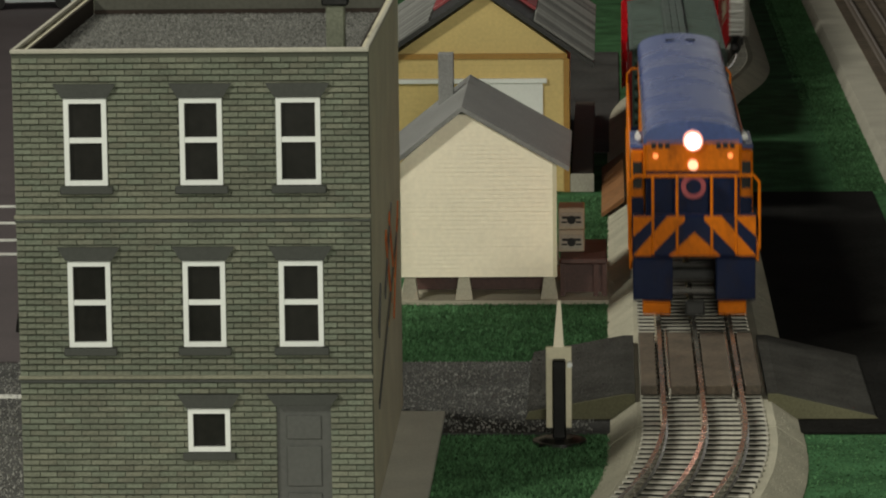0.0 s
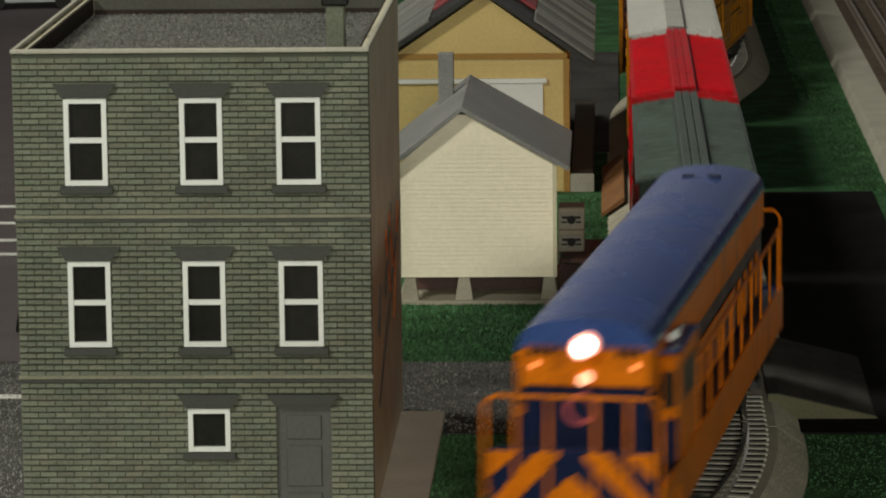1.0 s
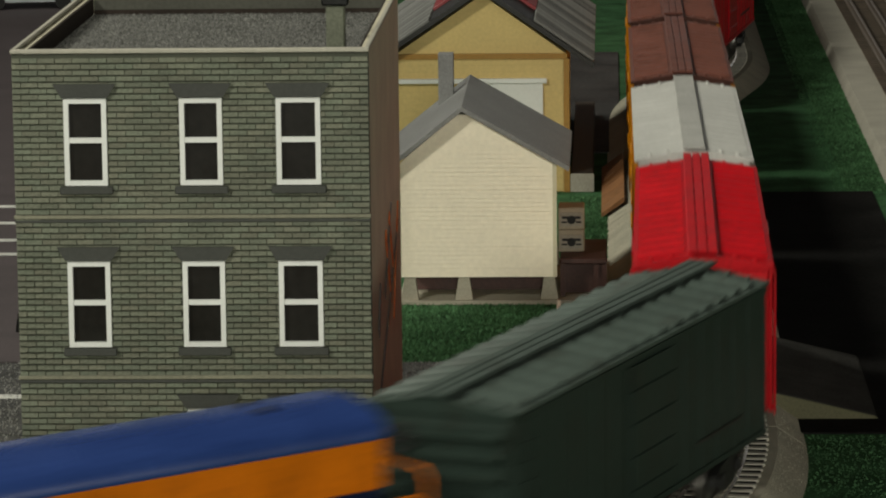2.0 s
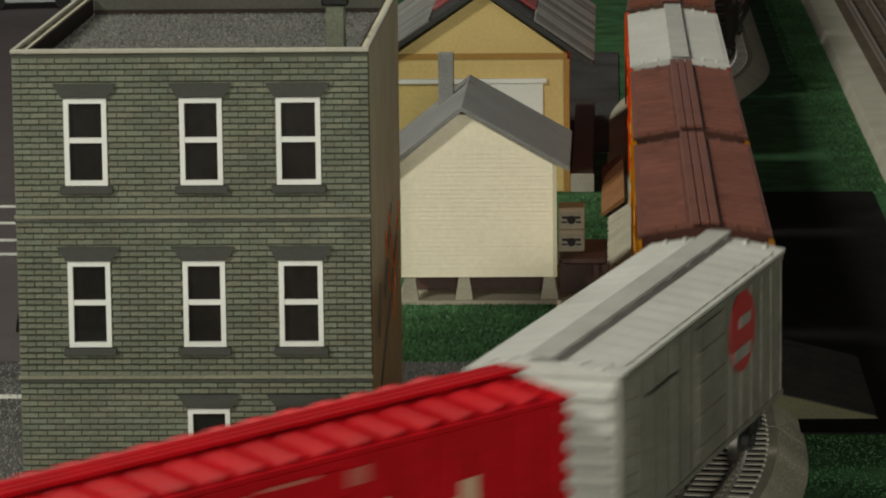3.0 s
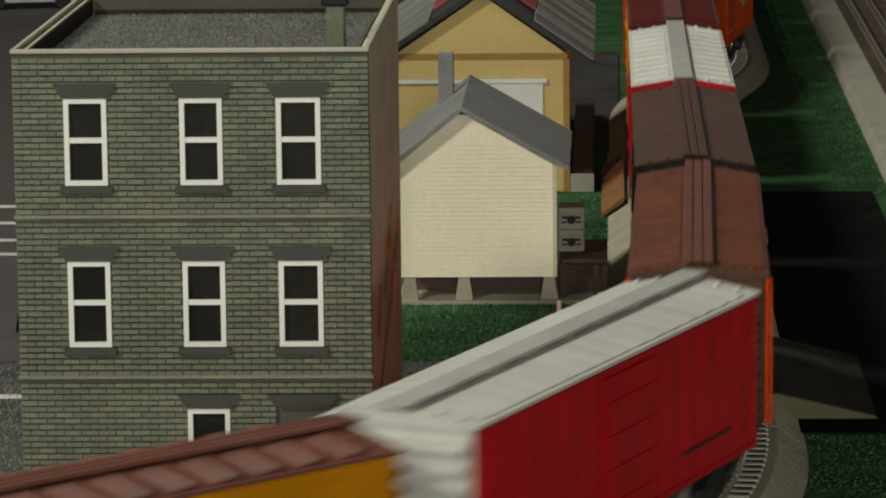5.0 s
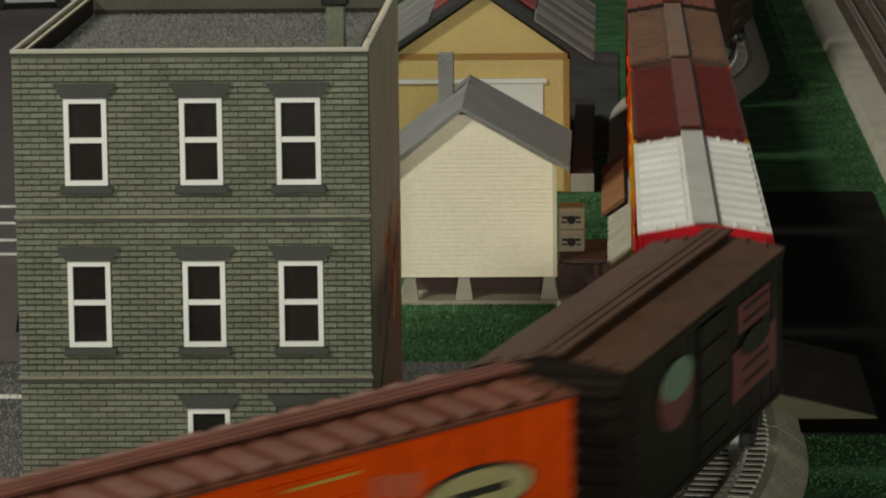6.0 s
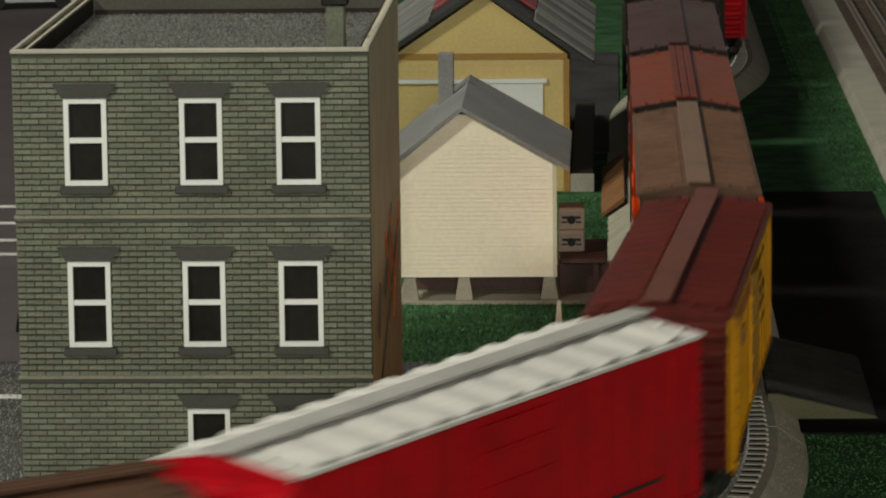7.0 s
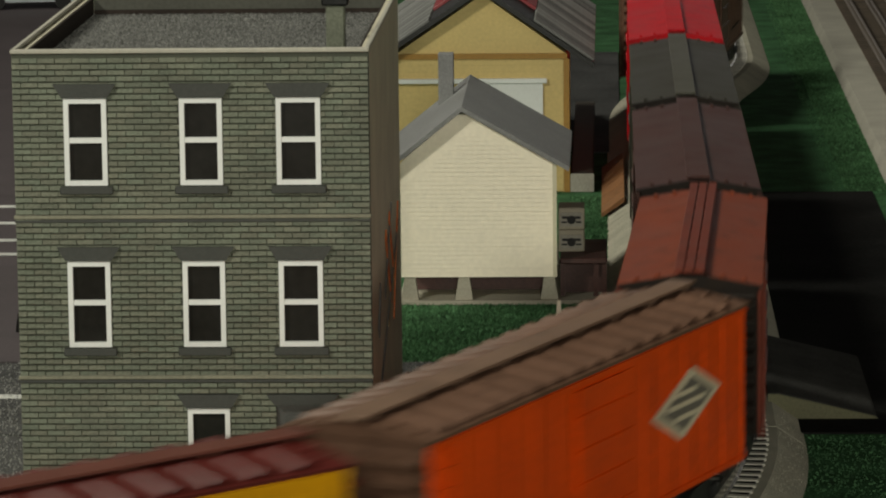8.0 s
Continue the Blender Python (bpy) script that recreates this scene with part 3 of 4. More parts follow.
def bench():
    t = thing("wooden_crate_stand", "red-brown wooden stand on the beige base board", "stand", m=pose(-0.0500, 0.2520, 0.0025))
    part("top", box(B(), -0.0118, 0.0118, -0.014, 0.045, 0.0165, 0.0195, 0.0005), RED_BROWN, t)
    part("back_panel", box(B(), -0.0112, 0.0112, -0.002, 0.0, 0.0, 0.0163), RED_BROWN, t)
    for x in (-0.0105, 0.0062, 0.0105):
        part("leg", box(B(), x - 0.0012, x + 0.0012, -0.0135, -0.0110, 0.0, 0.0163), RED_BROWN, t)


bench()


def drawer_box(zb):
    t = thing("beige_box", "small beige box with dark ornament, stacked beside house", "box", "stacked beige boxes", m=pose(-0.0562, 0.262, zb))
    part("body", box(B(), -0.0066, 0.0066, -0.005, 0.014, 0.0, 0.0112, 0.0005), BOX_BEIGE, t)
    part("recess", box(B(), -0.0056, 0.0056, -0.0058, -0.0051, 0.0018, 0.0088), CONCRETE, t)
    bm = B()
    cyl(bm, (0, -0.0066, 0.0052), (0, -0.0059, 0.0052), 0.0022, None, 14)
    for sx in (-1, 1):
        box(bm, sx * 0.0030 - 0.0017, sx * 0.0030 + 0.0017, -0.0066, -0.0059, 0.0058, 0.0070)
        box(bm, sx * 0.0036 - 0.0014, sx * 0.0036 + 0.0014, -0.0066, -0.0059, 0.0036, 0.0044)
    part("ornament", bm, BLACK, t, "black eye-shaped ornament")


drawer_box(0.0221)
drawer_box(0.0335)


# ---- the yellow station ----
def yellow_house():
    t = thing("yellow_station", "yellow model station with ochre trim and grey slatted roof", "house")
    x0, x1, y0, y1, ze, zr = -0.1630, -0.0625, 0.600, 0.88, 0.0830, 0.1180
    xm = -0.1115
    part("wall", prism(B(), [(x0, 0.0004), (x1, 0.0004), (x1, ze), (xm, zr), (x0, ze)], "y", y0, y1), YELLOW, t)
    part("trim", box(B(), x0 - 0.0006, x1 + 0.0010, y0 - 0.0022, y0 - 0.0002, 0.0800, 0.0832), OCHRE, t, "ochre band")
    part("corner_board", box(B(), x1 - 0.0012, x1 + 0.0022, y0 - 0.0018, y0 + 0.0022, 0.0004, 0.0798), OCHRE, t, "ochre corner board")
    for i in range(20):
        za = 0.002 + i * 0.0039
        part("siding_board", prism(B(), [(y0 - 0.0006, za), (y0 - 0.0002, za), (y0 - 0.0002, za + 0.00385), (y0 - 0.0005, za + 0.00385)], "x", x0 + 0.001, x1 - 0.0016), YELLOW, t)
    w = part("window", box(B(), -0.1190, -0.0760, y0 - 0.0026, y0 - 0.0013, 0.030, 0.0655), WHITE, t, "large white loading door")
    part("window_head", box(B(), -0.1628, -0.0735, y0 - 0.0042, y0 - 0.0013, 0.0657, 0.0685, 0.0003), WHITE, w, "white moulded head")
    th = 0.003
    xe = 0.017
    zl = ze - 0.0045
    part("roof", prism(B(), gable_roof(x0 - xe, x1 + xe, xm, zl, zr + 0.006, 0, 0, th), "y", y0 - 0.012, y1 + 0.012), DARK_METAL, t, "dark roof deck")
    # slats lie down the slope
    L = math.hypot(x1 + xe - xm, zr + 0.006 - zl)
    for side in (-1, 1):
        ang = math.degrees(math.atan2(zr + 0.006 - zl, x1 + xe - xm))
        me = mesh("roof_slat", box(B(), L * 0.46, L - 0.001, -0.0040, 0.0040, 0.0002, 0.0020, 0.0003), SHINGLE)
        part("roof_panel", box(B(), 0.004, L * 0.455, y0 + 0.045, y1 + 0.010, 0.0002, 0.0022, 0.0003), RED_ROOF, t, "dark red upper roof panel").matrix_basis = pose(xm, 0, zr + 0.0062, 0, ang, 0) if side > 0 else pose(xm, y0 + y1 + 0.055, zr + 0.0062, 0, -ang, 0) @ pose(0, 0, 0, 0, 0, 180)
        for i in range(30):
            y = y0 - 0.007 + i * 0.0101
            alike("roof_slat", me, t, pose(xm, y, zr + 0.0062, 0, ang, 0) if side > 0 else pose(xm, y, zr + 0.0062, 0, -ang, 0) @ pose(0, 0, 0, 0, 0, 180))
    return t


yellow_house()
dock = thing("loading_dock", "low dark loading dock with pale grey front", "dock")
part("deck", box(B(), -0.0595, -0.0465, 0.600, 0.93, 0.0085, 0.0112, 0.0004), DARK_BROWN, dock)
part("front", box(B(), -0.0600, -0.0460, 0.5985, 0.5998, 0.0004, 0.0112), CONCRETE, dock, "pale grey front board")
part("side", box(B(), -0.0595, -0.0465, 0.601, 0.93, 0.0004, 0.0084), DARK_BROWN, dock)

post = thing("yellow_post", "thin yellow marker post on a black foot", "post", m=pose(-0.3225, 0.155, 0.0013))
part("pole", cyl(B(), (0, 0, 0.006), (0, 0, 0.046), 0.0010, None, 8), BRIGHT_POST, post, "thin yellow pole")
part("foot", cyl(cyl(B(), (0, 0, 0), (0, 0, 0.0062), 0.0030, 0.0022, 12), (0, 0, 0.0060), (0, 0, 0.0090), 0.0018, None, 10), BLACK, post, "round black foot")

toy = thing("toy_car", "pale blue-white toy car parked on plum paving", "car", m=pose(-0.535, 1.655, 0.0013, 0, 0, 8))
tb = B()
prism(tb, [(-0.045, 0.006), (0.045, 0.006), (0.047, 0.014), (0.030, 0.019), (0.018, 0.029), (-0.022, 0.029), (-0.034, 0.019), (-0.046, 0.017)], "y", -0.018, 0.018)
bmesh.ops.bevel(tb, geom=list(tb.edges), offset=0.0022, segments=2, affect="EDGES")
part("body", tb, PALE_CAR, toy)
for wx in (-0.028, 0.028):
    for sy in (-1, 1):
        part("wheel", cyl(B(), (wx, sy * 0.0145, 0.0068), (wx, sy * 0.0186, 0.0068), 0.0068, None, 16), BLACK, toy)

ramp2 = thing("timber_ramp", "orange-brown timber ramp leaning on the roadbed", "ramp")
for i in range(6):
    y = 0.50 + i * 0.030
    part("plank", prism(B(), [(-0.0415, 0.0005), (-0.0415, 0.0030), (-0.0285, 0.0125), (-0.0285, 0.0095)], "y", y + 0.0004, y + 0.0296), ORANGE_WOOD, ramp2)

for i, y in enumerate((0.546, 0.485, 0.4255, 0.379)):
    setting("road_line", box(B(), -0.46, -0.345, y - 0.004, y + 0.004, 0.0013, 0.0016), LINE_WHITE, "worn white parking line on plum paving", "road line")
setting("road_line", box(B(), -0.46, -0.2960, -0.006, 0.002, 0.0013, 0.0016), LINE_WHITE, "worn white line across the asphalt", "road line")


# ---- the train ----
PITCH = 0.289
RAIL_TOP = 0.0159


def truck_parts(parent, x, wheelbase, axles, frame_len):
    tr = part("truck", B_truck(wheelbase, axles, frame_len), DARK_METAL, parent, "black truck side frames")
    tr.matrix_basis = pose(x, 0, 0)
    for i in range(axles):
        wx = (i - (axles - 1) / 2) * wheelbase / max(1, axles - 1)
        bm = B()
        for sy in (-1, 1):
            cyl(bm, (wx, sy * 0.0150, 0.0085), (wx, sy * 0.0178, 0.0085), 0.0085, None, 20)
            cyl(bm, (wx, sy * 0.0140, 0.0085), (wx, sy * 0.0150, 0.0085), 0.0098, None, 20)
        cyl(bm, (wx, -0.0140, 0.0085), (wx, 0.0140, 0.0085), 0.0016, None, 8)
        part("wheelset", bm, WHEEL, tr, "steel wheels on an axle")
    return tr


def B_truck(wheelbase, axles, frame_len):
    bm = B()
    for sy in (-1, 1):
        y0, y1 = sorted((sy * 0.0188, sy * 0.0222))
        prism(bm, [(-frame_len / 2, 0.0075), (-frame_len / 4, 0.0035), (frame_len / 4, 0.0035), (frame_len / 2, 0.0075), (frame_len / 2, 0.0115), (frame_len / 4, 0.0142), (-frame_len / 4, 0.0142), (-frame_len / 2, 0.0115)], "y", y0, y1)
        for i in range(axles):
            wx = (i - (axles - 1) / 2) * wheelbase / max(1, axles - 1)
            box(bm, wx - 0.003, wx + 0.003, *sorted((sy * 0.0222, sy * 0.0240)), 0.0065, 0.0118, 0.0006)
    box(bm, -0.006, 0.006, -0.0188, 0.0188, 0.0095, 0.0135)
    return bm


def coupler(parent, x, sx):
    bm = B()
    box(bm, *sorted((x, x + sx * 0.013)), -0.0022, 0.0022, 0.0085, 0.0125, 0.0005)
    box(bm, *sorted((x + sx * 0.009, x + sx * 0.0145)), -0.0045, 0.0045, 0.007, 0.0140, 0.0008)
    part("coupler", bm, DARK_METAL, parent, "black knuckle coupler")


PAINTS = {}


def paint(name, colour, rough=0.42, vary=0.20, grime=0.6, **k):
    if name not in PAINTS:
        PAINTS[name] = mat(name, colour, rough, 0, 500, 34, vary, 0.12, spec=0.10, grime=grime, **k)
    return PAINTS[name]


TRAIN = []  # (thing, front offset from the reference point, centre distance, truck distance, trucks)


def boxcar(index, label, roof, side_near, side_far, end, walk_paint, length, decor, ribs=True, flat_walk=False):
    """Local x points forward, +y is the side that faces the camera on the curve; z = 0 on the rail head."""
    t = thing("boxcar", label, "boxcar", "freight cars of the train")
    hl, hw, zb, ze, zr = length / 2, 0.0268, 0.0188, 0.0764, 0.0811
    body = part("body", box(B(), -hl, hl, -hw + 0.0010, hw - 0.0010, zb, ze, 0.0006), end, t, "ribbed car body")
    for sy, m in ((1, side_near), (-1, side_far)):
        line = [(-hl + 0.0008, sy * (hw - 0.0009)), (-hl + 0.0008, sy * hw)]
        n = 15
        for i in range(n):
            x = -hl + 0.004 + i * (length - 0.008) / (n - 1)
            if abs(x) > 0.024:
                line += [(x - 0.0009, sy * hw), (x - 0.0005, sy * (hw + 0.0005)), (x + 0.0005, sy * (hw + 0.0005)), (x + 0.0009, sy * hw)]
        line += [(hl - 0.0008, sy * hw), (hl - 0.0008, sy * (hw - 0.0009))]
        bm = prism(B(), line, "z", zb - 0.0006, ze - 0.0008)
        box(bm, -hl + 0.001, hl - 0.001, *sorted((sy * (hw - 0.0001), sy * (hw + 0.0007))), zb - 0.0005, zb + 0.0016)
        box(bm, -hl + 0.001, hl - 0.001, *sorted((sy * (hw - 0.0001), sy * (hw + 0.0007))), ze - 0.0030, ze - 0.0012)
        sd = part("side", bm, m, t, "painted car side")
        line = [(sy * (hw + 0.0002), zb + 0.0030), (sy * (hw + 0.0012), zb + 0.0030)]
        for k in range(4):
            zz = zb + 0.008 + k * 0.0118
            line += [(sy * (hw + 0.0012), zz - 0.0004), (sy * (hw + 0.0019), zz), (sy * (hw + 0.0019), zz + 0.0012), (sy * (hw + 0.0012), zz + 0.0016)]
        line += [(sy * (hw + 0.0012), ze - 0.0042), (sy * (hw + 0.0002), ze - 0.0042)]
        door = prism(B(), line, "x", -0.0215, 0.0215)
        part("door", door, m, sd, "sliding side door")
        lad = B()
        for x in (hl - 0.0125, hl - 0.004):
            box(lad, x - 0.0005, x + 0.0005, *sorted((sy * (hw + 0.0010), sy * (hw + 0.0019))), zb - 0.002, ze - 0.003)
        for k in range(8):
            zz = zb + 0.001 + k * 0.0066
            box(lad, hl - 0.0128, hl - 0.0037, *sorted((sy * (hw + 0.0012), sy * (hw + 0.0020))), zz, zz + 0.0009)
        part("ladder", lad, m, sd, "side ladder")
    # ribbed ends
    for sx in (-1, 1):
        bm = B()
        prof = [(sx * (hl - 0.0006), zb + 0.001)]
        for k in range(8):
            zz = zb + 0.002 + k * 0.0066
            prof += [(sx * (hl + 0.0002), zz), (sx * (hl + 0.0044), zz + 0.0018), (sx * (hl + 0.0044), zz + 0.0034), (sx * (hl + 0.0002), zz + 0.0052)]
        prof.append((sx * (hl - 0.0006), ze - 0.001))
        prism(bm, prof, "y", -hw + 0.0022, hw - 0.0022)
        part("end_panel", bm, end, t, "corrugated end panel")
        coupler(t, sx * (hl + 0.0005), sx)
    # roof, shallow gable with cross ribs
    prof = [(-hw - 0.0008, ze - 0.0006), (hw + 0.0008, ze - 0.0006), (hw + 0.0008, ze + 0.0006), (0.004, zr), (-0.004, zr), (-hw - 0.0008, ze + 0.0006)]
    for sx in (-1, 1):
        part("end_fascia", prism(B(), prof, "x", *sorted((sx * (hl + 0.0009), sx * (hl + 0.0016)))), end, t, "dark gable end under the roof edge")
    rf = part("roof", prism(B(), prof, "x", -hl - 0.0008, hl + 0.0008), roof, t, "shallow gabled car roof")
    if ribs:
        bm = B()
        n, rise = (11, 0.0021) if roof is WHITE_CAR else (15, 0.0007) if roof is SILVER else (15, 0.0026)
        step = (length - 0.016) / n
        for sy in (-1, 1):
            inner, outer = [], []
            for i in range(n):
                x = -hl + 0.008 + i * step
                for u, h in ((0.18, 0.0), (0.34, rise), (0.54, rise), (0.70, 0.0)):
                    inner.append((x + u * step, sy * 0.0072, zr - 0.0006 + h * 0.45))
                    outer.append((x + u * step, sy * (hw - 0.0012), ze + 0.0011 + h * 0.65))
            a = [bm.verts.new(v) for v in inner]
            b = [bm.verts.new(v) for v in outer]
            for k in range(len(a) - 1):
                bm.faces.new((a[k], a[k + 1], b[k + 1], b[k]))
        bmesh.ops.recalc_face_normals(bm, faces=list(bm.faces))
        part("roof_rib", bm, roof, rf, "pressed roof ribs")
    wk = B()
    if flat_walk:
        box(wk, -hl - 0.004, hl + 0.004, -0.0052, 0.0052, zr + 0.0010, zr + 0.0022, 0.0003)
    else:
        for k in (-1, 0, 1):
            box(wk, -hl - 0.004, hl + 0.004, k * 0.0040 - 0.0018, k * 0.0040 + 0.0018, zr + 0.0010, zr + 0.0024, 0.0003)
    for i in range(9):
        x = -hl + 0.004 + i * (length - 0.008) / 8
        box(wk, x - 0.0010, x + 0.0010, -0.0050, 0.0050, zr - 0.0004, zr + 0.0012)
    for sx in (-1, 1):
        for y in (-0.0205, -0.0125, 0.0125, 0.0205):
            zz = ze + 0.0006 + (hw - abs(y)) * (zr - ze) / hw
            bm = box(B(), *sorted((sx * (hl - 0.0060), sx * (hl - 0.0015))), y - 0.0009, y + 0.0009, zz - 0.0006, zz + 0.0012, 0.0003)
            part("roof_latch", bm, roof, rf)
    part("roofwalk", wk, walk_paint, t, "running boards along the roof")
    # brake wheel high on the leading end
    bx, by, bz = hl + 0.0056, -0.0105, 0.0680
    bw = B()
    bmesh.ops.create_cone(bw, cap_ends=False, segments=20, radius1=0.0050, radius2=0.0050, depth=0.0010, matrix=pose(bx, by, bz, 0, 90, 0))
    bmesh.ops.solidify(bw, geom=list(bw.faces), thickness=0.0009)
    for a in range(4):
        u, v = 0.0047 * math.cos(a * math.pi / 4), 0.0047 * math.sin(a * math.pi / 4)
        cyl(bw, (bx, by - u, bz - v), (bx, by + u, bz + v), 0.0004, None, 6)
    cyl(bw, (bx + 0.0004, by, bz), (hl, by, bz), 0.0009, None, 8)
    part("brake_wheel", bw, DARK_METAL, t, "small black brake wheel")
    part("underframe", box(box(B(), -hl + 0.001, hl - 0.001, -0.006, 0.006, 0.0085, 0.0184), -0.03, 0.03, -0.013, 0.013, 0.0060, 0.0182), DARK_METAL, t, "dark centre sill and brake gear")
    tx = hl - 0.034
    trucks = [truck_parts(t, sx * tx, 0.034, 2, 0.046) for sx in (1, -1)]
    decor(t, hl, hw, zb, ze)
    TRAIN.append((t, index, (tx, -tx), trucks))
    return t


def bar(t, name, x0, x1, z0, z1, m, hw=0.0268, lift=0.0008, label=""):
    x0, x1 = sorted((x0, x1))
    if x0 > -0.0215 and x1 < 0.0215:
        lift += 0.0014
    return part(name, box(B(), x0, x1, hw + lift - 0.0006, hw + lift, z0, z1), m, t, label)


def disc(t, name, x, z, rx, rz, m, y, label="", n=28):
    bm = B()
    prism(bm, [(x + rx * math.cos(2 * math.pi * i / n), z + rz * math.sin(2 * math.pi * i / n)) for i in range(n)], "y", y - 0.0005, y)
    return part(name, bm, m, t, label)


OLIVE_INK = mat("olive_brown_ink", (0.19, 0.092, 0.007), 0.6, 0, 700, 40, 0.4, 0.0)
INK = mat("black_ink", (0.02, 0.018, 0.015), 0.6, 0, 700, 40, 0.3, 0.0)
CREAM_INK = mat("cream_ink", (0.62, 0.52, 0.38), 0.5, 0, 700, 40, 0.2, 0.0)
RED_INK = mat("red_ink", (0.45, 0.012, 0.02), 0.5, 0, 700, 40, 0.15, 0.0)
PINK_INK = mat("pink_ink", (0.19, 0.045, 0.052), 0.5, 0, 700, 40, 0.2, 0.0)
GREEN_INK = mat("green_ink", (0.20, 0.30, 0.22), 0.5, 0, 700, 40, 0.2, 0.0)
RUST_INK = mat("rust_ink", (0.42, 0.10, 0.006), 0.5, 0, 700, 40, 0.25, 0.0)
SILVER_INK = mat("silver_ink", (0.30, 0.28, 0.27), 0.5, 0, 700, 40, 0.3, 0.0)
FADED_INK = mat("faded_orange_ink", (0.46, 0.13, 0.07), 0.5, 0, 700, 40, 0.3, 0.0)
FADED_RED = mat("faded_red_ink", (0.50, 0.13, 0.11), 0.5, 0, 700, 40, 0.3, 0.0)
OVAL_INK = mat("olive_ink", (0.40, 0.35, 0.17), 0.5, 0, 700, 40, 0.2, 0.0)


def plain(t, hl, hw, zb, ze):
    bar(t, "lettering", -hl + 0.03, -0.050, 0.0300, 0.0312, INK, label="small dark lettering bar")


def letter_red(t, hl, hw, zb, ze):
    for x, w, h in ((-0.0380, 0.0095, 0.0160), (-0.0490, 0.0080, 0.0105), (-0.0605, 0.0080, 0.0110), (-0.0715, 0.0075, 0.0100), (-0.0830, 0.0060, 0.0150)):
        bar(t, "lettering", x, x + w, 0.0435, 0.0435 + h, CREAM_INK, label="cream lettering block")
    bar(t, "lettering", -0.0320, -0.0820, 0.0400, 0.0410, CREAM_INK, label="cream underline")
    bar(t, "lettering", -0.0230, -0.0310, 0.0660, 0.0715, FADED_RED, label="small faded mark")
    for x0, x1, z in ((0.0950, 0.0600, 0.0690), (0.0560, 0.0250, 0.0705), (0.0180, -0.0060, 0.0715), (0.0900, 0.0500, 0.0560)):
        bar(t, "lettering", x0, x1, z, z + 0.0011, FADED_RED, label="thin faded lettering line")


def emblem_disc(t, hl, hw, zb, ze):
    disc(t, "emblem", -0.0547, 0.0580, 0.0212, 0.0156, RED_INK, hw + 0.0009, "red oval emblem")
    for xc, z, w, h in ((-0.0572, 0.0620, 0.0095, 0.0021), (-0.0530, 0.0500, 0.0140, 0.0024)):
        bar(t, "lettering", xc - w, xc + w, z - h, z + h, SILVER_INK, lift=0.0013)
    bar(t, "lettering", 0.0950, 0.0500, 0.0620, 0.0630, INK, label="thin dark lettering line")


def letter_yellow(t, hl, hw, zb, ze):
    for x0, x1, z in ((0.0770, 0.0230, 0.0655), (-0.0220, -0.0784, 0.0665), (0.0753, 0.0230, 0.0542), (0.0190, 0.0010, 0.0530), (-0.0230, -0.0712, 0.0528), (0.0700, 0.0300, 0.0430), (-0.0300, -0.0800, 0.0400)):
        bar(t, "lettering", x0, x1, z, z + 0.0010, INK, label="thin black lettering line")
    rng = random.Random(3)
    for row, x0, x1 in ((0.0610, 0.0300, -0.0380), (0.0565, 0.0280, -0.0340), (0.0480, -0.0240, -0.0620), (0.0355, -0.0700, -0.0940)):
        x = x0
        while x > x1:
            w = rng.uniform(0.0020, 0.0052)
            bar(t, "lettering", x - w, x, row + rng.uniform(-0.0008, 0.0004), row + rng.uniform(0.0014, 0.0026), OLIVE_INK, label="faded olive lettering block")
            x -= w + rng.uniform(0.0010, 0.0030)


def letter_oval(t, hl, hw, zb, ze):
    disc(t, "emblem", -0.0800, 0.0530, 0.0290, 0.0088, INK, hw + 0.0009, "black rimmed oval")
    disc(t, "emblem", -0.0800, 0.0530, 0.0270, 0.0074, OVAL_INK, hw + 0.0013, "olive yellow oval emblem")
    bar(t, "lettering", -0.0660, -0.0940, 0.0520, 0.0545, INK, lift=0.0016, label="dark lettering bar")
    disc(t, "emblem", 0.0590, 0.0585, 0.0225, 0.0105, GREEN_INK, hw + 0.0009, "green rimmed oval")
    disc(t, "emblem", 0.0590, 0.0585, 0.0190, 0.0082, OVAL_INK, hw + 0.0013, "olive yellow oval emblem")
    for i in range(3):
        bar(t, "lettering", -0.0300 - i * 0.0080, -0.0350 - i * 0.0080, 0.0600 - i * 0.0015, 0.0670 - i * 0.0010, FADED_INK, label="faded orange-pink mark")
    bar(t, "lettering", 0.0110, -0.0200, 0.0698, 0.0708, BRIGHT_POST, label="thin yellow line")


def letter_dark(t, hl, hw, zb, ze):
    disc(t, "emblem", 0.0580, 0.0550, 0.0260, 0.0125, PINK_INK, hw + 0.0009, "dusky pink emblem")
    disc(t, "emblem", 0.0580, 0.0605, 0.0235, 0.0070, GREEN_INK, hw + 0.0013, "pale green emblem top")
    bar(t, "panel_sign", -0.0475, -0.1020, 0.0570, 0.0682, PINK_INK, label="dusky pink sign panel")
    bar(t, "panel_sign", -0.0360, -0.1130, 0.0320, 0.0515, PINK_INK, label="dusky pink sign panel")
    disc(t, "emblem", -0.0747, 0.0508, 0.0265, 0.0048, INK, hw + 0.0013, "black oval on the panel")
    for z in (0.0600, 0.0650, 0.0360, 0.0420):
        bar(t, "lettering", -0.0520, -0.0980, z, z + 0.0011, INK, lift=0.0012, label="thin dark lettering line")


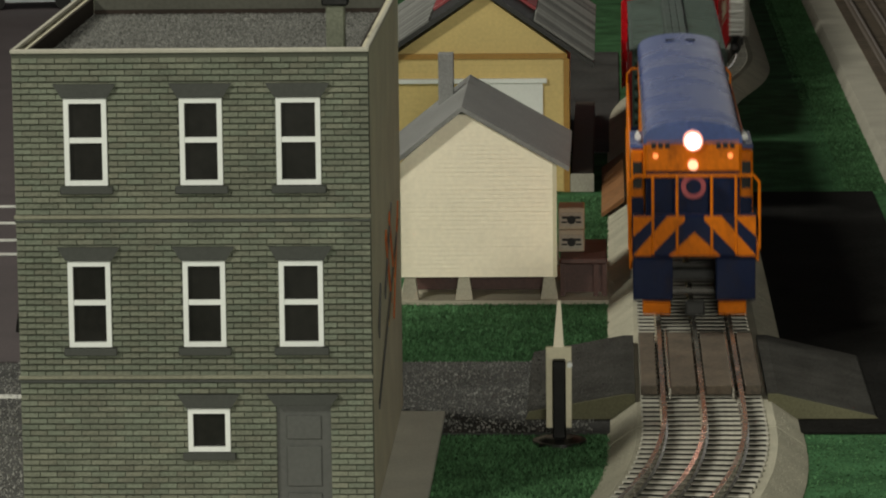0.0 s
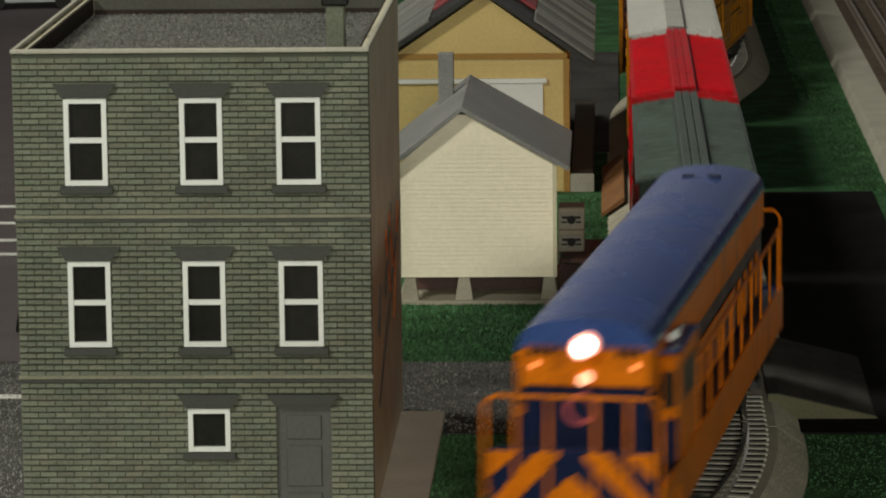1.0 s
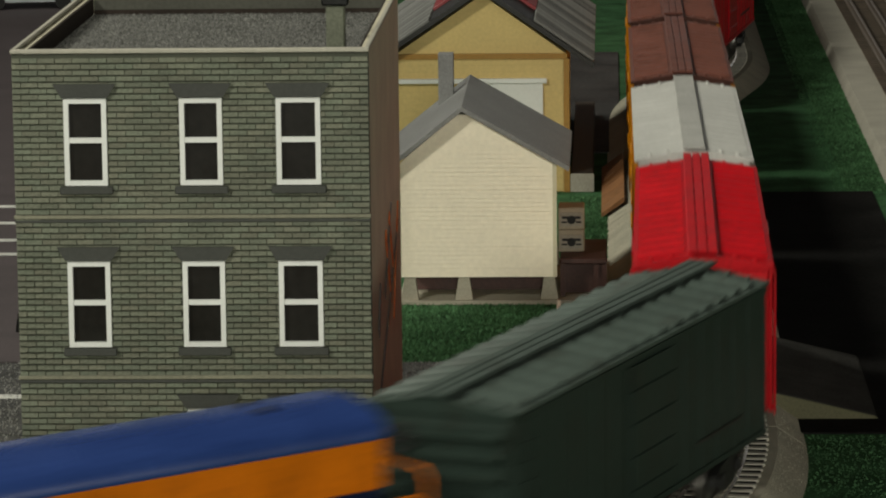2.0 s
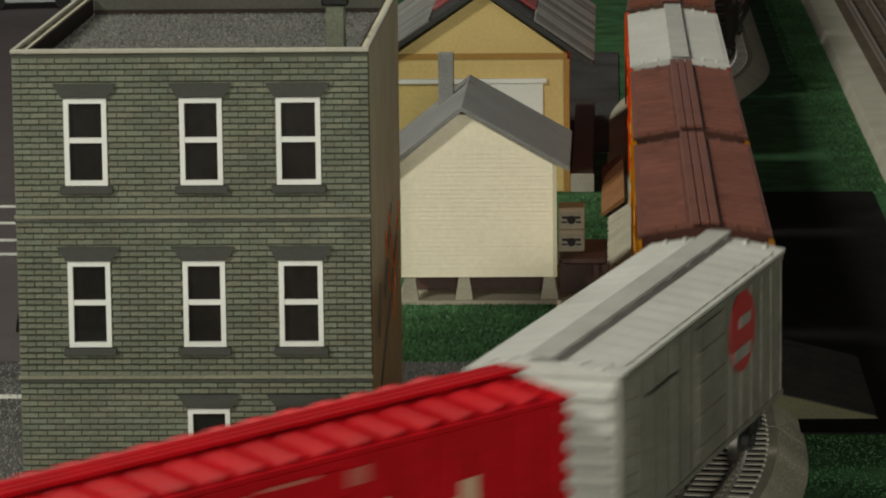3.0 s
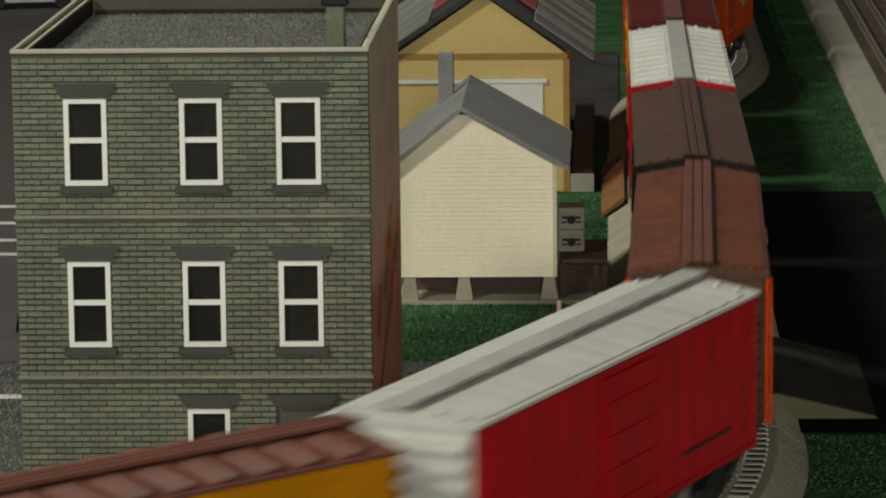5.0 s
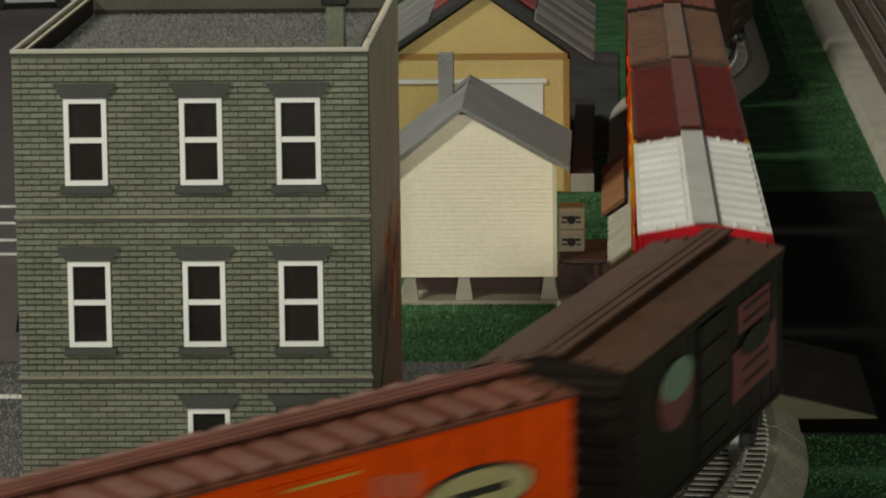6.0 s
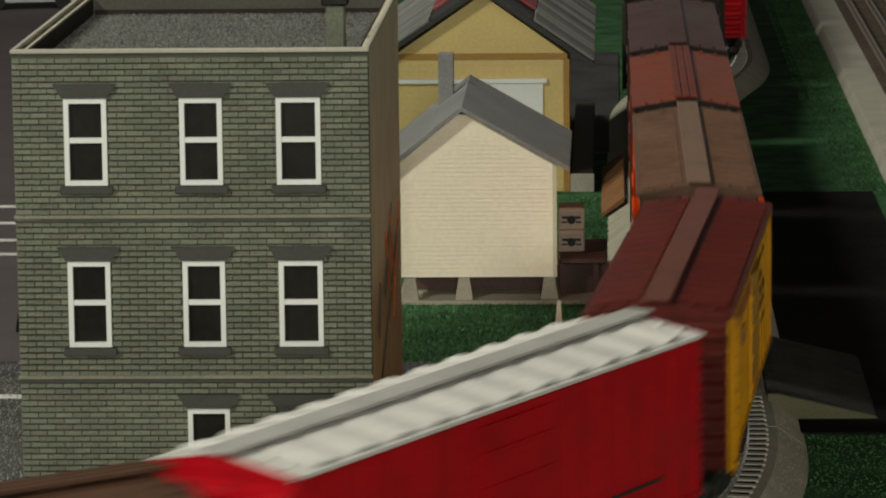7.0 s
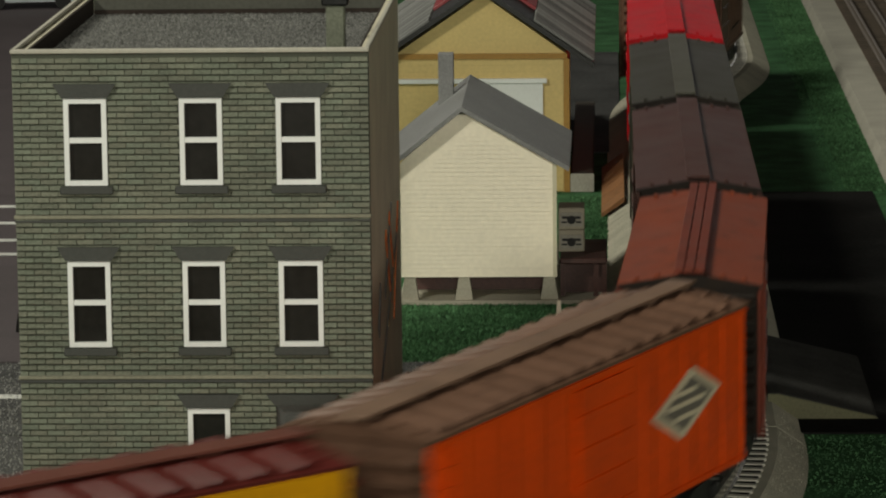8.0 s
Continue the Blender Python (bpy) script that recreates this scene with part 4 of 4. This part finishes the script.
def letter_maroon_yellow(t, hl, hw, zb, ze):
    bar(t, "lettering", 0.1120, 0.0225, 0.0660, 0.0710, RUST_INK, label="faded orange-red lettering bar")
    bar(t, "lettering", 0.0600, 0.0720, 0.0540, 0.0610, PINK_INK, label="dull pink mark")
    for x0, x1, z, h in ((0.0134, -0.0205, 0.0715, 0.0010), (-0.0280, -0.0720, 0.0680, 0.0012), (-0.0300, -0.0560, 0.0600, 0.0016), (-0.0360, -0.0730, 0.0525, 0.0030), (-0.0400, -0.0670, 0.0475, 0.0018), (-0.0500, -0.0760, 0.0400, 0.0014)):
        bar(t, "lettering", x0, x1, z, z + h, OLIVE_INK, label="thin olive lettering line")


def letter_diamond(t, hl, hw, zb, ze):
    for r, m, lift in ((1.0, CREAM_INK, 0.0009), (0.74, paint("diamond_grey", (0.16, 0.14, 0.12)), 0.0013)):
        bm = B()
        prism(bm, [(-0.0715 - 0.0325 * r, 0.0512), (-0.0680, 0.0502 - 0.0125 * r), (-0.0715 + 0.0295 * r, 0.0498), (-0.0780, 0.0502 + 0.0125 * r)], "y", hw + lift - 0.0005, hw + lift)
        part("emblem", bm, m, t, "cream bordered diamond emblem")
    for z, w in ((0.0548, 0.009), (0.0508, 0.017), (0.0462, 0.011)):
        bar(t, "lettering", -0.0715 - w, -0.0715 + w, z - 0.0009, z + 0.0009, CREAM_INK, lift=0.0016)


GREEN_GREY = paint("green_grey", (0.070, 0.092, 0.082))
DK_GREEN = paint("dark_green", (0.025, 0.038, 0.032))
RED = paint("bright_red", (0.46, 0.006, 0.012), grime=0.35)
DK_RED = paint("deep_red", (0.44, 0.005, 0.012))
OX_RED = paint("oxblood", (0.08, 0.006, 0.006))
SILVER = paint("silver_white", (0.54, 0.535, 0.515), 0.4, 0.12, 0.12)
# the car's silver darkened for its shaded side, with weathered mottling
SILVER_SIDE_SHADED = paint("silver_side_shaded", (0.20, 0.19, 0.165), 0.4, 0.40)
GREY_WALK = paint("grey_walk", (0.40, 0.395, 0.38), 0.5, grime=0.2)
BROWN = paint("oxide_brown", (0.150, 0.058, 0.044))
BROWN_MID = paint("mid_brown", (0.130, 0.048, 0.031))
BROWN_END = paint("dark_brown_end", (0.055, 0.020, 0.014))
BROWN_DK = paint("umber_brown", (0.086, 0.046, 0.030))
DARKEST = paint("near_black_brown", (0.014, 0.010, 0.008))
MAROON = paint("maroon", (0.090, 0.015, 0.012))
MUSTARD = paint("mustard_yellow", (0.44, 0.160, 0.002), tint=(0.56, 0.22, 0.004))
BRIGHT_YELLOW = paint("bright_yellow", (0.60, 0.27, 0.004))
ORANGE = paint("red_orange", (0.68, 0.064, 0.002), grime=0.3)
TAN_BROWN = paint("tan_brown", (0.13, 0.070, 0.046))
RUST = paint("rust_red", (0.14, 0.032, 0.020))
RUST_ROOF = paint("rust_roof", (0.19, 0.043, 0.020))
PLUM = paint("plum_brown", (0.066, 0.032, 0.028))
CHARCOAL = paint("charcoal", (0.042, 0.040, 0.031))
WALK_BROWN = paint("walk_brown", (0.135, 0.048, 0.036))
WALK_TAN = paint("walk_tan", (0.185, 0.115, 0.080))
WALK_GREY = paint("walk_grey_olive", (0.075, 0.072, 0.058))
WHITE_CAR = paint("roof_white", (0.63, 0.62, 0.60), 0.4, 0.12, 0.08)

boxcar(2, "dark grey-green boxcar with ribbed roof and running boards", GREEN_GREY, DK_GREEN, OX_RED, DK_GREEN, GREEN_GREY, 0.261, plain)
boxcar(3, "bright red boxcar with cream lettering", RED, RED, RED, RED, RED, 0.261, letter_red)
boxcar(4, "silver-white boxcar with a red oval emblem", SILVER, SILVER_SIDE_SHADED, MUSTARD, SILVER, GREY_WALK, 0.261, emblem_disc, flat_walk=True)
boxcar(5, "brown-roofed mustard yellow boxcar with thin black lettering", BROWN, MUSTARD, MUSTARD, BROWN_END, BROWN, 0.261, letter_yellow)
boxcar(6, "brown-roofed mustard yellow boxcar with thin black lettering", BROWN, MUSTARD, MUSTARD, BROWN_END, BROWN, 0.261, letter_yellow)
boxcar(7, "white-roofed boxcar with red sides and white ends", SILVER, DK_RED, ORANGE, SILVER, GREY_WALK, 0.261, plain, flat_walk=True)
boxcar(8, "brown-roofed orange boxcar with olive oval emblem", BROWN_MID, ORANGE, ORANGE, BROWN_DK, BROWN, 0.261, letter_oval)
boxcar(9, "near-black boxcar with umber roof and pink emblems", BROWN_DK, DARKEST, DARKEST, DARKEST, BROWN_DK, 0.261, letter_dark, ribs=False)
boxcar(10, "deep red boxcar with white ribbed roof", WHITE_CAR, DK_RED, DK_RED, DK_RED, GREY_WALK, 0.261, plain, flat_walk=True)
boxcar(11, "yellow boxcar with maroon roof and ends", MAROON, BRIGHT_YELLOW, BRIGHT_YELLOW, MAROON, WALK_BROWN, 0.261, letter_maroon_yellow, flat_walk=True)
boxcar(12, "red-orange boxcar with brown roof and diamond emblem", TAN_BROWN, ORANGE, ORANGE, BROWN_DK, WALK_TAN, 0.261, letter_diamond, flat_walk=True)
boxcar(13, "rust red boxcar with running boards", RUST_ROOF, RUST, RUST, DARKEST, RUST, 0.214, plain, ribs=False)
boxcar(14, "plum brown boxcar with plain roof", PLUM, PLUM, PLUM, DARKEST, PLUM, 0.261, plain, ribs=False, flat_walk=True)
boxcar(15, "charcoal boxcar with dark ends", CHARCOAL, CHARCOAL, CHARCOAL, DARKEST, WALK_GREY, 0.261, plain, ribs=False, flat_walk=True)
boxcar(16, "bright red boxcar with plain roof", RED, RED, RED, RED, RED, 0.261, plain, ribs=False, flat_walk=True)
boxcar(17, "tan brown boxcar with ribbed roof", TAN_BROWN, TAN_BROWN, TAN_BROWN, TAN_BROWN, TAN_BROWN, 0.261, plain)

LOCO_LEN = 0.447


def locomotive():
    t = thing("diesel_locomotive", "orange and blue diesel locomotive with lit headlight", "locomotive")
    OR = paint("loco_orange", (0.62, 0.155, 0.004), 0.35)
    BL = paint("loco_blue", (0.007, 0.013, 0.044), 0.35)
    ROOFB = mat("loco_roof_blue", (0.020, 0.048, 0.20), 0.26, 0, 500, 22, 0.2, 0.1, tint=(0.032, 0.070, 0.26), spec=0.8)
    hl = LOCO_LEN / 2
    zd = 0.0360
    hf, hr = hl - 0.044, -hl + 0.039       # hood front and rear
    hw = 0.0225
    zb0, zb1, zs = 0.0575, 0.0655, 0.0815   # blue belt, orange band, foot of the roof
    part("frame", box(B(), -hl + 0.024, hl - 0.014, -0.0284, 0.0284, zd - 0.004, zd, 0.0006), BL, t, "dark blue walkway deck")
    for sy in (-1, 1):
        part("side_sill", box(B(), -hl + 0.024, hl - 0.060, *sorted((sy * 0.0285, sy * 0.0300)), zd - 0.0175, zd + 0.0012, 0.0004), OR, t, "orange side sill")
        part("front_sill", box(B(), hl - 0.0598, hl - 0.014, *sorted((sy * 0.0285, sy * 0.0300)), zd - 0.0060, zd + 0.0012, 0.0004), OR, t, "orange front sill")
    hood = part("hood", box(B(), hr, hf, -hw + 0.0006, hw - 0.0006, zd + 0.0001, zs - 0.0008, 0.0006), BL, t, "dark blue hood")
    for sy in (-1, 1):
        part("upper_band", box(B(), hr - 0.0002, hf - 0.0005, *sorted((sy * (hw - 0.0005), sy * (hw + 0.0006))), zb1, zs, 0.0004), OR, hood, "orange upper hood band")
        for i in range(13):
            x0 = hr + 0.0175 + i * 0.0225
            wide = 0.0085 if i < 4 else 0.0205
            part("hood_door", box(B(), x0, x0 + wide, *sorted((sy * (hw - 0.0005), sy * (hw + 0.0004))), zd + 0.003, zb0, 0.0003), OR, hood, "orange hood access door")
            if i >= 4:
                part("grille", box(B(), x0 + 0.005, x0 + 0.0125, *sorted((sy * (hw + 0.0003), sy * (hw + 0.0009))), zd + 0.007, zd + 0.0145, 0.0003), BL, hood, "dark blue louvre")
    prof = []
    for i in range(19):
        a = math.pi * i / 18
        prof.append((math.cos(a) * (hw + 0.0008) * (1 - 0.10 * math.sin(a) ** 6), zs + 0.0006 + 0.0098 * math.sin(a) ** 0.75))
    prof = [(-hw - 0.0008, zs - 0.0004), (hw + 0.0008, zs - 0.0004)] + prof
    rf = part("roof", prism(B(), prof, "x", hr - 0.001, hf + 0.002), ROOFB, t, "rounded glossy blue roof", smooth=True)
    ends = {k for p in rf.data.polygons if len(p.vertices) > 4 for k in p.edge_keys}
    for e in rf.data.edges:
        e.use_edge_sharp = e.key in ends
    for sy in (-1, 1):
        part("vent", box(B(), hr + 0.030, hr + 0.0345, *sorted((sy * 0.0028, sy * 0.0082)), zs + 0.0085, zs + 0.0107, 0.0003), BLACK, rf, "black roof vent")
        cb = part("cab_side", box(B(), hf - 0.080, hf - 0.024, *sorted((sy * hw, sy * (hw + 0.0065))), zd + 0.0002, 0.0745, 0.0010), OR, t, "orange cab side")
        part("window", box(B(), hf - 0.070, hf - 0.034, *sorted((sy * (hw + 0.0064), sy * (hw + 0.0068))), 0.0560, 0.0690), PANE, cb, "dark cab window")
        part("windscreen", box(B(), hf - 0.0245, hf - 0.0237, *sorted((sy * (hw + 0.0012), sy * (hw + 0.0055))), 0.0560, 0.0690), PANE, cb, "dark cab windscreen")
        part("lower_panel", box(B(), hf - 0.0244, hf - 0.0236, *sorted((sy * (hw + 0.0004), sy * (hw + 0.0062))), zd + 0.0004, 0.0520), BL, cb, "dark blue lower cab panel")
        part("awning", box(B(), hf - 0.078, hf - 0.026, *sorted((sy * hw, sy * (hw + 0.0068))), 0.0747, 0.0762, 0.0005), ROOFB, cb)
        hn = B()
        cyl(hn, (hf - 0.055, sy * (hw + 0.003), 0.0788), (hf - 0.038, sy * (hw + 0.003), 0.0790), 0.0008, 0.0016, 12)
        cyl(hn, (hf - 0.047, sy * (hw + 0.003), 0.0765), (hf - 0.047, sy * (hw + 0.003), 0.0788), 0.0007, None, 8)
        part("horn", hn, WHITE, t, "white horn")
    face = part("face", box(B(), hf + 0.0001, hf + 0.0020, -hw + 0.0004, hw - 0.0004, 0.0680, zs + 0.0020, 0.0006), OR, t, "orange upper face")
    HL = glow("headlight_glow", (1.0, 0.60, 0.48), 12.0)
    HL2 = glow("lower_lamp_glow", (1.0, 0.45, 0.26), 1.6)
    MK = glow("marker_glow", (1.0, 0.30, 0.08), 1.1)
    zh = 0.0828
    part("headlight_rim", cyl(B(), (hf + 0.0021, 0, zh), (hf + 0.0050, 0, zh), 0.0048, 0.0046, 24), glow("headlight_rim_glow", (1.0, 0.45, 0.36), 0.7), face, "reddish glowing headlight rim")
    part("headlight_lens", cyl(B(), (hf + 0.0051, 0, zh), (hf + 0.0057, 0, zh), 0.0034, None, 24), HL, face, "glowing headlight lens")
    part("lower_lamp", cyl(B(), (hf + 0.0021, 0, 0.0712), (hf + 0.0032, 0, 0.0712), 0.0024, None, 20), HL2, face, "glowing lower lamp")
    for sy in (-1, 1):
        for k in range(3):
            u = sy * (0.0120 + k * 0.0032)
            part("number_bar", box(B(), hf + 0.0019, hf + 0.0025, u - 0.0011, u + 0.0011, 0.0790, 0.0816), BLACK, face, "dark number bar")
        part("marker_lamp", cyl(B(), (hf + 0.0019, sy * 0.0175, 0.0755), (hf + 0.0027, sy * 0.0175, 0.0755), 0.0013, None, 10), MK, face, "small amber marker")
    part("nose", box(B(), hf + 0.0001, hf + 0.0120, -0.0088, 0.0088, zd + 0.0002, 0.0660, 0.0020), BL, t, "dark blue nose door")
    bm = B()
    ring = [(0.0058 * math.cos(2 * math.pi * i / 24), 0.0625 + 0.0058 * math.sin(2 * math.pi * i / 24)) for i in range(24)]
    prism(bm, ring, "x", hf + 0.0121, hf + 0.0127)
    h = part("herald", bm, mat("herald_red", (0.34, 0.05, 0.06), 0.5, 0, 700, 40, 0.2, 0.0), t, "round dull red herald")
    part("herald_core", cyl(B(), (hf + 0.0128, 0, 0.0625), (hf + 0.0131, 0, 0.0625), 0.0036, None, 20), BL, h)
    # front plate with chevrons, step wells and steps
    xp = hl - 0.0100
    pilot = part("pilot", box(B(), xp - 0.0040, xp, -0.0286, 0.0286, zd - 0.0030, zd + 0.0165, 0.0006), BL, t, "dark blue front plate")

    def stripe(pts):
        bm = B()
        prism(bm, pts, "x", xp + 0.0001, xp + 0.0006)
        part("stripe", bm, OR, pilot, "orange safety stripe")
    zl, zh2 = zd - 0.0026, zd + 0.0160
    for sy in (-1, 1):
        stripe([(sy * 0.0125, zh2), (sy * 0.0045, zh2), (sy * 0.0045, zh2 - 0.002), (sy * 0.0205, zl), (sy * 0.0285, zl)])
        stripe([(sy * 0.0180, zh2), (sy * 0.0283, zh2), (sy * 0.0283, zd + 0.0065)])
        part("step_well", box(B(), xp - 0.0200, xp - 0.0042, *sorted((sy * 0.0100, sy * 0.0284)), 0.0115, zd - 0.0042, 0.0005), BL, t, "dark blue step well")
        part("step", box(B(), xp - 0.0160, xp - 0.0010, *sorted((sy * 0.0110, sy * 0.0240)), 0.0056, 0.0113, 0.0005), OR, t, "orange footstep")
    stripe([(-0.0120, zl), (0.0120, zl), (0.0, zd + 0.0085)])

    def rail_run(pts, r=0.0008):
        bm = B()
        for p, q in zip(pts, pts[1:]):
            cyl(bm, p, q, r, None, 8)
        return bm
    zt = 0.0705
    xf = xp - 0.0020
    part("handrail", rail_run([(xf, -0.0300, zd), (xf, -0.0300, zt - 0.003), (xf, -0.0275, zt), (xf, 0.0275, zt), (xf, 0.0300, zt - 0.003), (xf, 0.0300, zd)], 0.0007), OR, t, "orange front railing")
    for y in (-0.0192, -0.0080, 0.0080, 0.0192):
        part("post", cyl(B(), (xf + 0.003, y, zd - 0.002), (xf + 0.0005, y, zt), 0.0007, None, 8), OR, t)
    xr = -hl + 0.0265
    part("handrail", rail_run([(xr, -0.0290, zd), (xr, -0.0290, zt - 0.003), (xr, -0.0265, zt), (xr, 0.0265, zt), (xr, 0.0290, zt - 0.003), (xr, 0.0290, zd)], 0.0006), OR, t, "orange rear railing")
    for sy in (-1, 1):
        za = 0.0625
        part("handrail", rail_run([(hf - 0.082, sy * 0.0288, za), (xr + 0.006, sy * 0.0288, za), (xr, sy * 0.0288, za - 0.004)]), OR, t, "orange side handrail")
        for i in range(9):
            x = xr + 0.006 + i * (hf - 0.088 - xr) / 8
            part("post", cyl(B(), (x, sy * 0.0288, zd), (x, sy * 0.0288, za), 0.0006, None, 6), OR, t)
    part("rear_plate", box(B(), -hl + 0.0222, -hl + 0.0238, -0.0290, 0.0290, zd - 0.0175, zd + 0.0010, 0.0006), BL, t)
    part("fuel_tank", box(B(), -0.050, 0.050, -0.0230, 0.0230, 0.0050, zd - 0.0045, 0.0040), BLACK, t, "black fuel tank")
    for sx in (-1, 1):
        coupler(t, sx * (hl - 0.013), sx)
    part("drawbar", box(B(), -hl + 0.012, -hl + 0.034, -0.003, 0.003, 0.0088, 0.0122), DARK_METAL, t)
    places = (0.1325, -0.1535)
    trucks = [truck_parts(t, x, 0.070, 3, 0.088) for x in places]
    TRAIN.append((t, 1, places, trucks))


locomotive()

# ---- bricks of the front wall ----
def bricks():
    row_h, brick_l = 0.00232, 0.0066
    z0 = 0.0036
    bm = box(B(), -brick_l / 2 + 0.00015, brick_l / 2 - 0.00015, -0.0005, 0.0007, 0.00032, row_h - 0.00042, 0.00016)
    for v in bm.verts:
        if v.co.y < 0:
            v.co.y += 0.0007 * (v.co.z / row_h) - 0.00025
    single = mesh("brick", bm, BRICK)
    verts, faces = [], []
    count = 0
    rows = int((BZ - z0) / row_h)
    for r in range(rows):
        za = z0 + r * row_h
        x = BX0 + (0 if r % 2 else -brick_l / 2)
        while x < BX1 - 0.0005:
            xa, xb = max(x, BX0), min(x + brick_l, BX1)
            x += brick_l
            spans = [(xa, xb)]
            for h in holes:
                if h[2] - 0.0004 < za + row_h and za < h[3] + 0.0004:
                    nxt = []
                    for p, q in spans:
                        if q <= h[0] or p >= h[1]:
                            nxt.append((p, q))
                        else:
                            if p < h[0] - 0.0006:
                                nxt.append((p, h[0]))
                            if q > h[1] + 0.0006:
                                nxt.append((h[1], q))
                    spans = nxt
            for p, q in spans:
                if q - p < 0.0008:
                    continue
                lift = random.uniform(-0.00026, 0.00008)
                if q - p > brick_l - 1e-6 and count < 300 and 0.050 < za < 0.122:
                    alike("brick", single, building, pose((p + q) / 2, BYF + 0.0002 + lift, za))
                    count += 1
                    continue
                a, b, c, d = p + 0.00015, q - 0.00015, za + 0.00034, za + row_h - 0.00045
                y0, y1 = BYF - 0.0003 + lift, BYF + 0.0008
                k = len(verts)
                verts += [(a, y0 - 0.00025, c), (b, y0 - 0.00025, c), (b, y0 + 0.00040, d), (a, y0 + 0.00040, d), (a - 0.0001, y1, c - 0.0002), (b + 0.0001, y1, c - 0.0002), (b + 0.00008, y1, d + 0.0002), (a - 0.0001, y1, d + 0.0002)]
                faces += [(k, k + 1, k + 2, k + 3), (k, k + 4, k + 5, k + 1), (k + 1, k + 5, k + 6, k + 2), (k + 2, k + 6, k + 7, k + 3), (k + 3, k + 7, k + 4, k)]
    me = bpy.data.meshes.new("brickwork")
    me.from_pydata(verts, [], faces)
    me.materials.append(BRICK_REST)
    ob = new("brickwork", me)
    ob.parent = building
    tagged(ob, kind="stuff")


bricks()


# ---- the train's run ----
RUN = ((-0.5, -1.064), (0.0, -0.810), (0.5, -0.556), (1.0, -0.302), (1.5, -0.052), (2.8, 0.620), (3.5, 0.939), (4.5, 1.428), (5.8, 2.064), (6.5, 2.376), (7.0, 2.625), (7.5, 2.885), (8.0, 3.142), (8.5, 3.398))


def run(t):
    """Metres run by the joint between the second and third vehicle, a smooth curve through RUN."""
    for i in range(1, len(RUN) - 2):
        if t <= RUN[i + 1][0] or i == len(RUN) - 3:
            (ta, a), (tb, b), (tc, c), (td, d) = RUN[i - 1:i + 3]
            h = tc - tb
            u = (t - tb) / h
            m0, m1 = (c - a) / (tc - ta) * h, (d - b) / (td - tb) * h
            return (2 * u**3 - 3 * u**2 + 1) * b + (u**3 - 2 * u**2 + u) * m0 + (-2 * u**3 + 3 * u**2) * c + (u**3 - u**2) * m1


SHORT = 0.047


def centre_of(index):
    """Distance of a vehicle's centre ahead of the reference joint."""
    if index == 1:
        return PITCH + LOCO_LEN / 2
    s = -(index - 2) * PITCH + PITCH / 2
    s += {13: SHORT / 2}.get(index, SHORT if index > 13 else 0.0)
    return s


def motions():
    for thing_ob, index, tx, trucks in TRAIN:
        rows, turns = [], [[], []]
        for i in range(0, 81):
            t = i * 0.1
            s = run(t) + centre_of(index)
            fx, fy, fa = rail_at(s + tx[0])
            bx, by, ba = rail_at(s + tx[1])
            yaw = math.atan2(fy - by, fx - bx)
            u = tx[0] / (tx[0] - tx[1])
            rows.append((t, pose(fx + (bx - fx) * u, fy + (by - fy) * u, RAIL_TOP, 0, 0, math.degrees(yaw))))
            for k, (x, a) in enumerate(((tx[0], fa), (tx[1], ba))):
                d = (-math.pi / 2 - a) - yaw
                d = (d + math.pi) % (2 * math.pi) - math.pi
                turns[k].append((t, pose(x, 0, 0, 0, 0, math.degrees(d))))
        walk(thing_ob, rows)
        for tr, rr in zip(trucks, turns):
            walk(tr, rr)


motions()
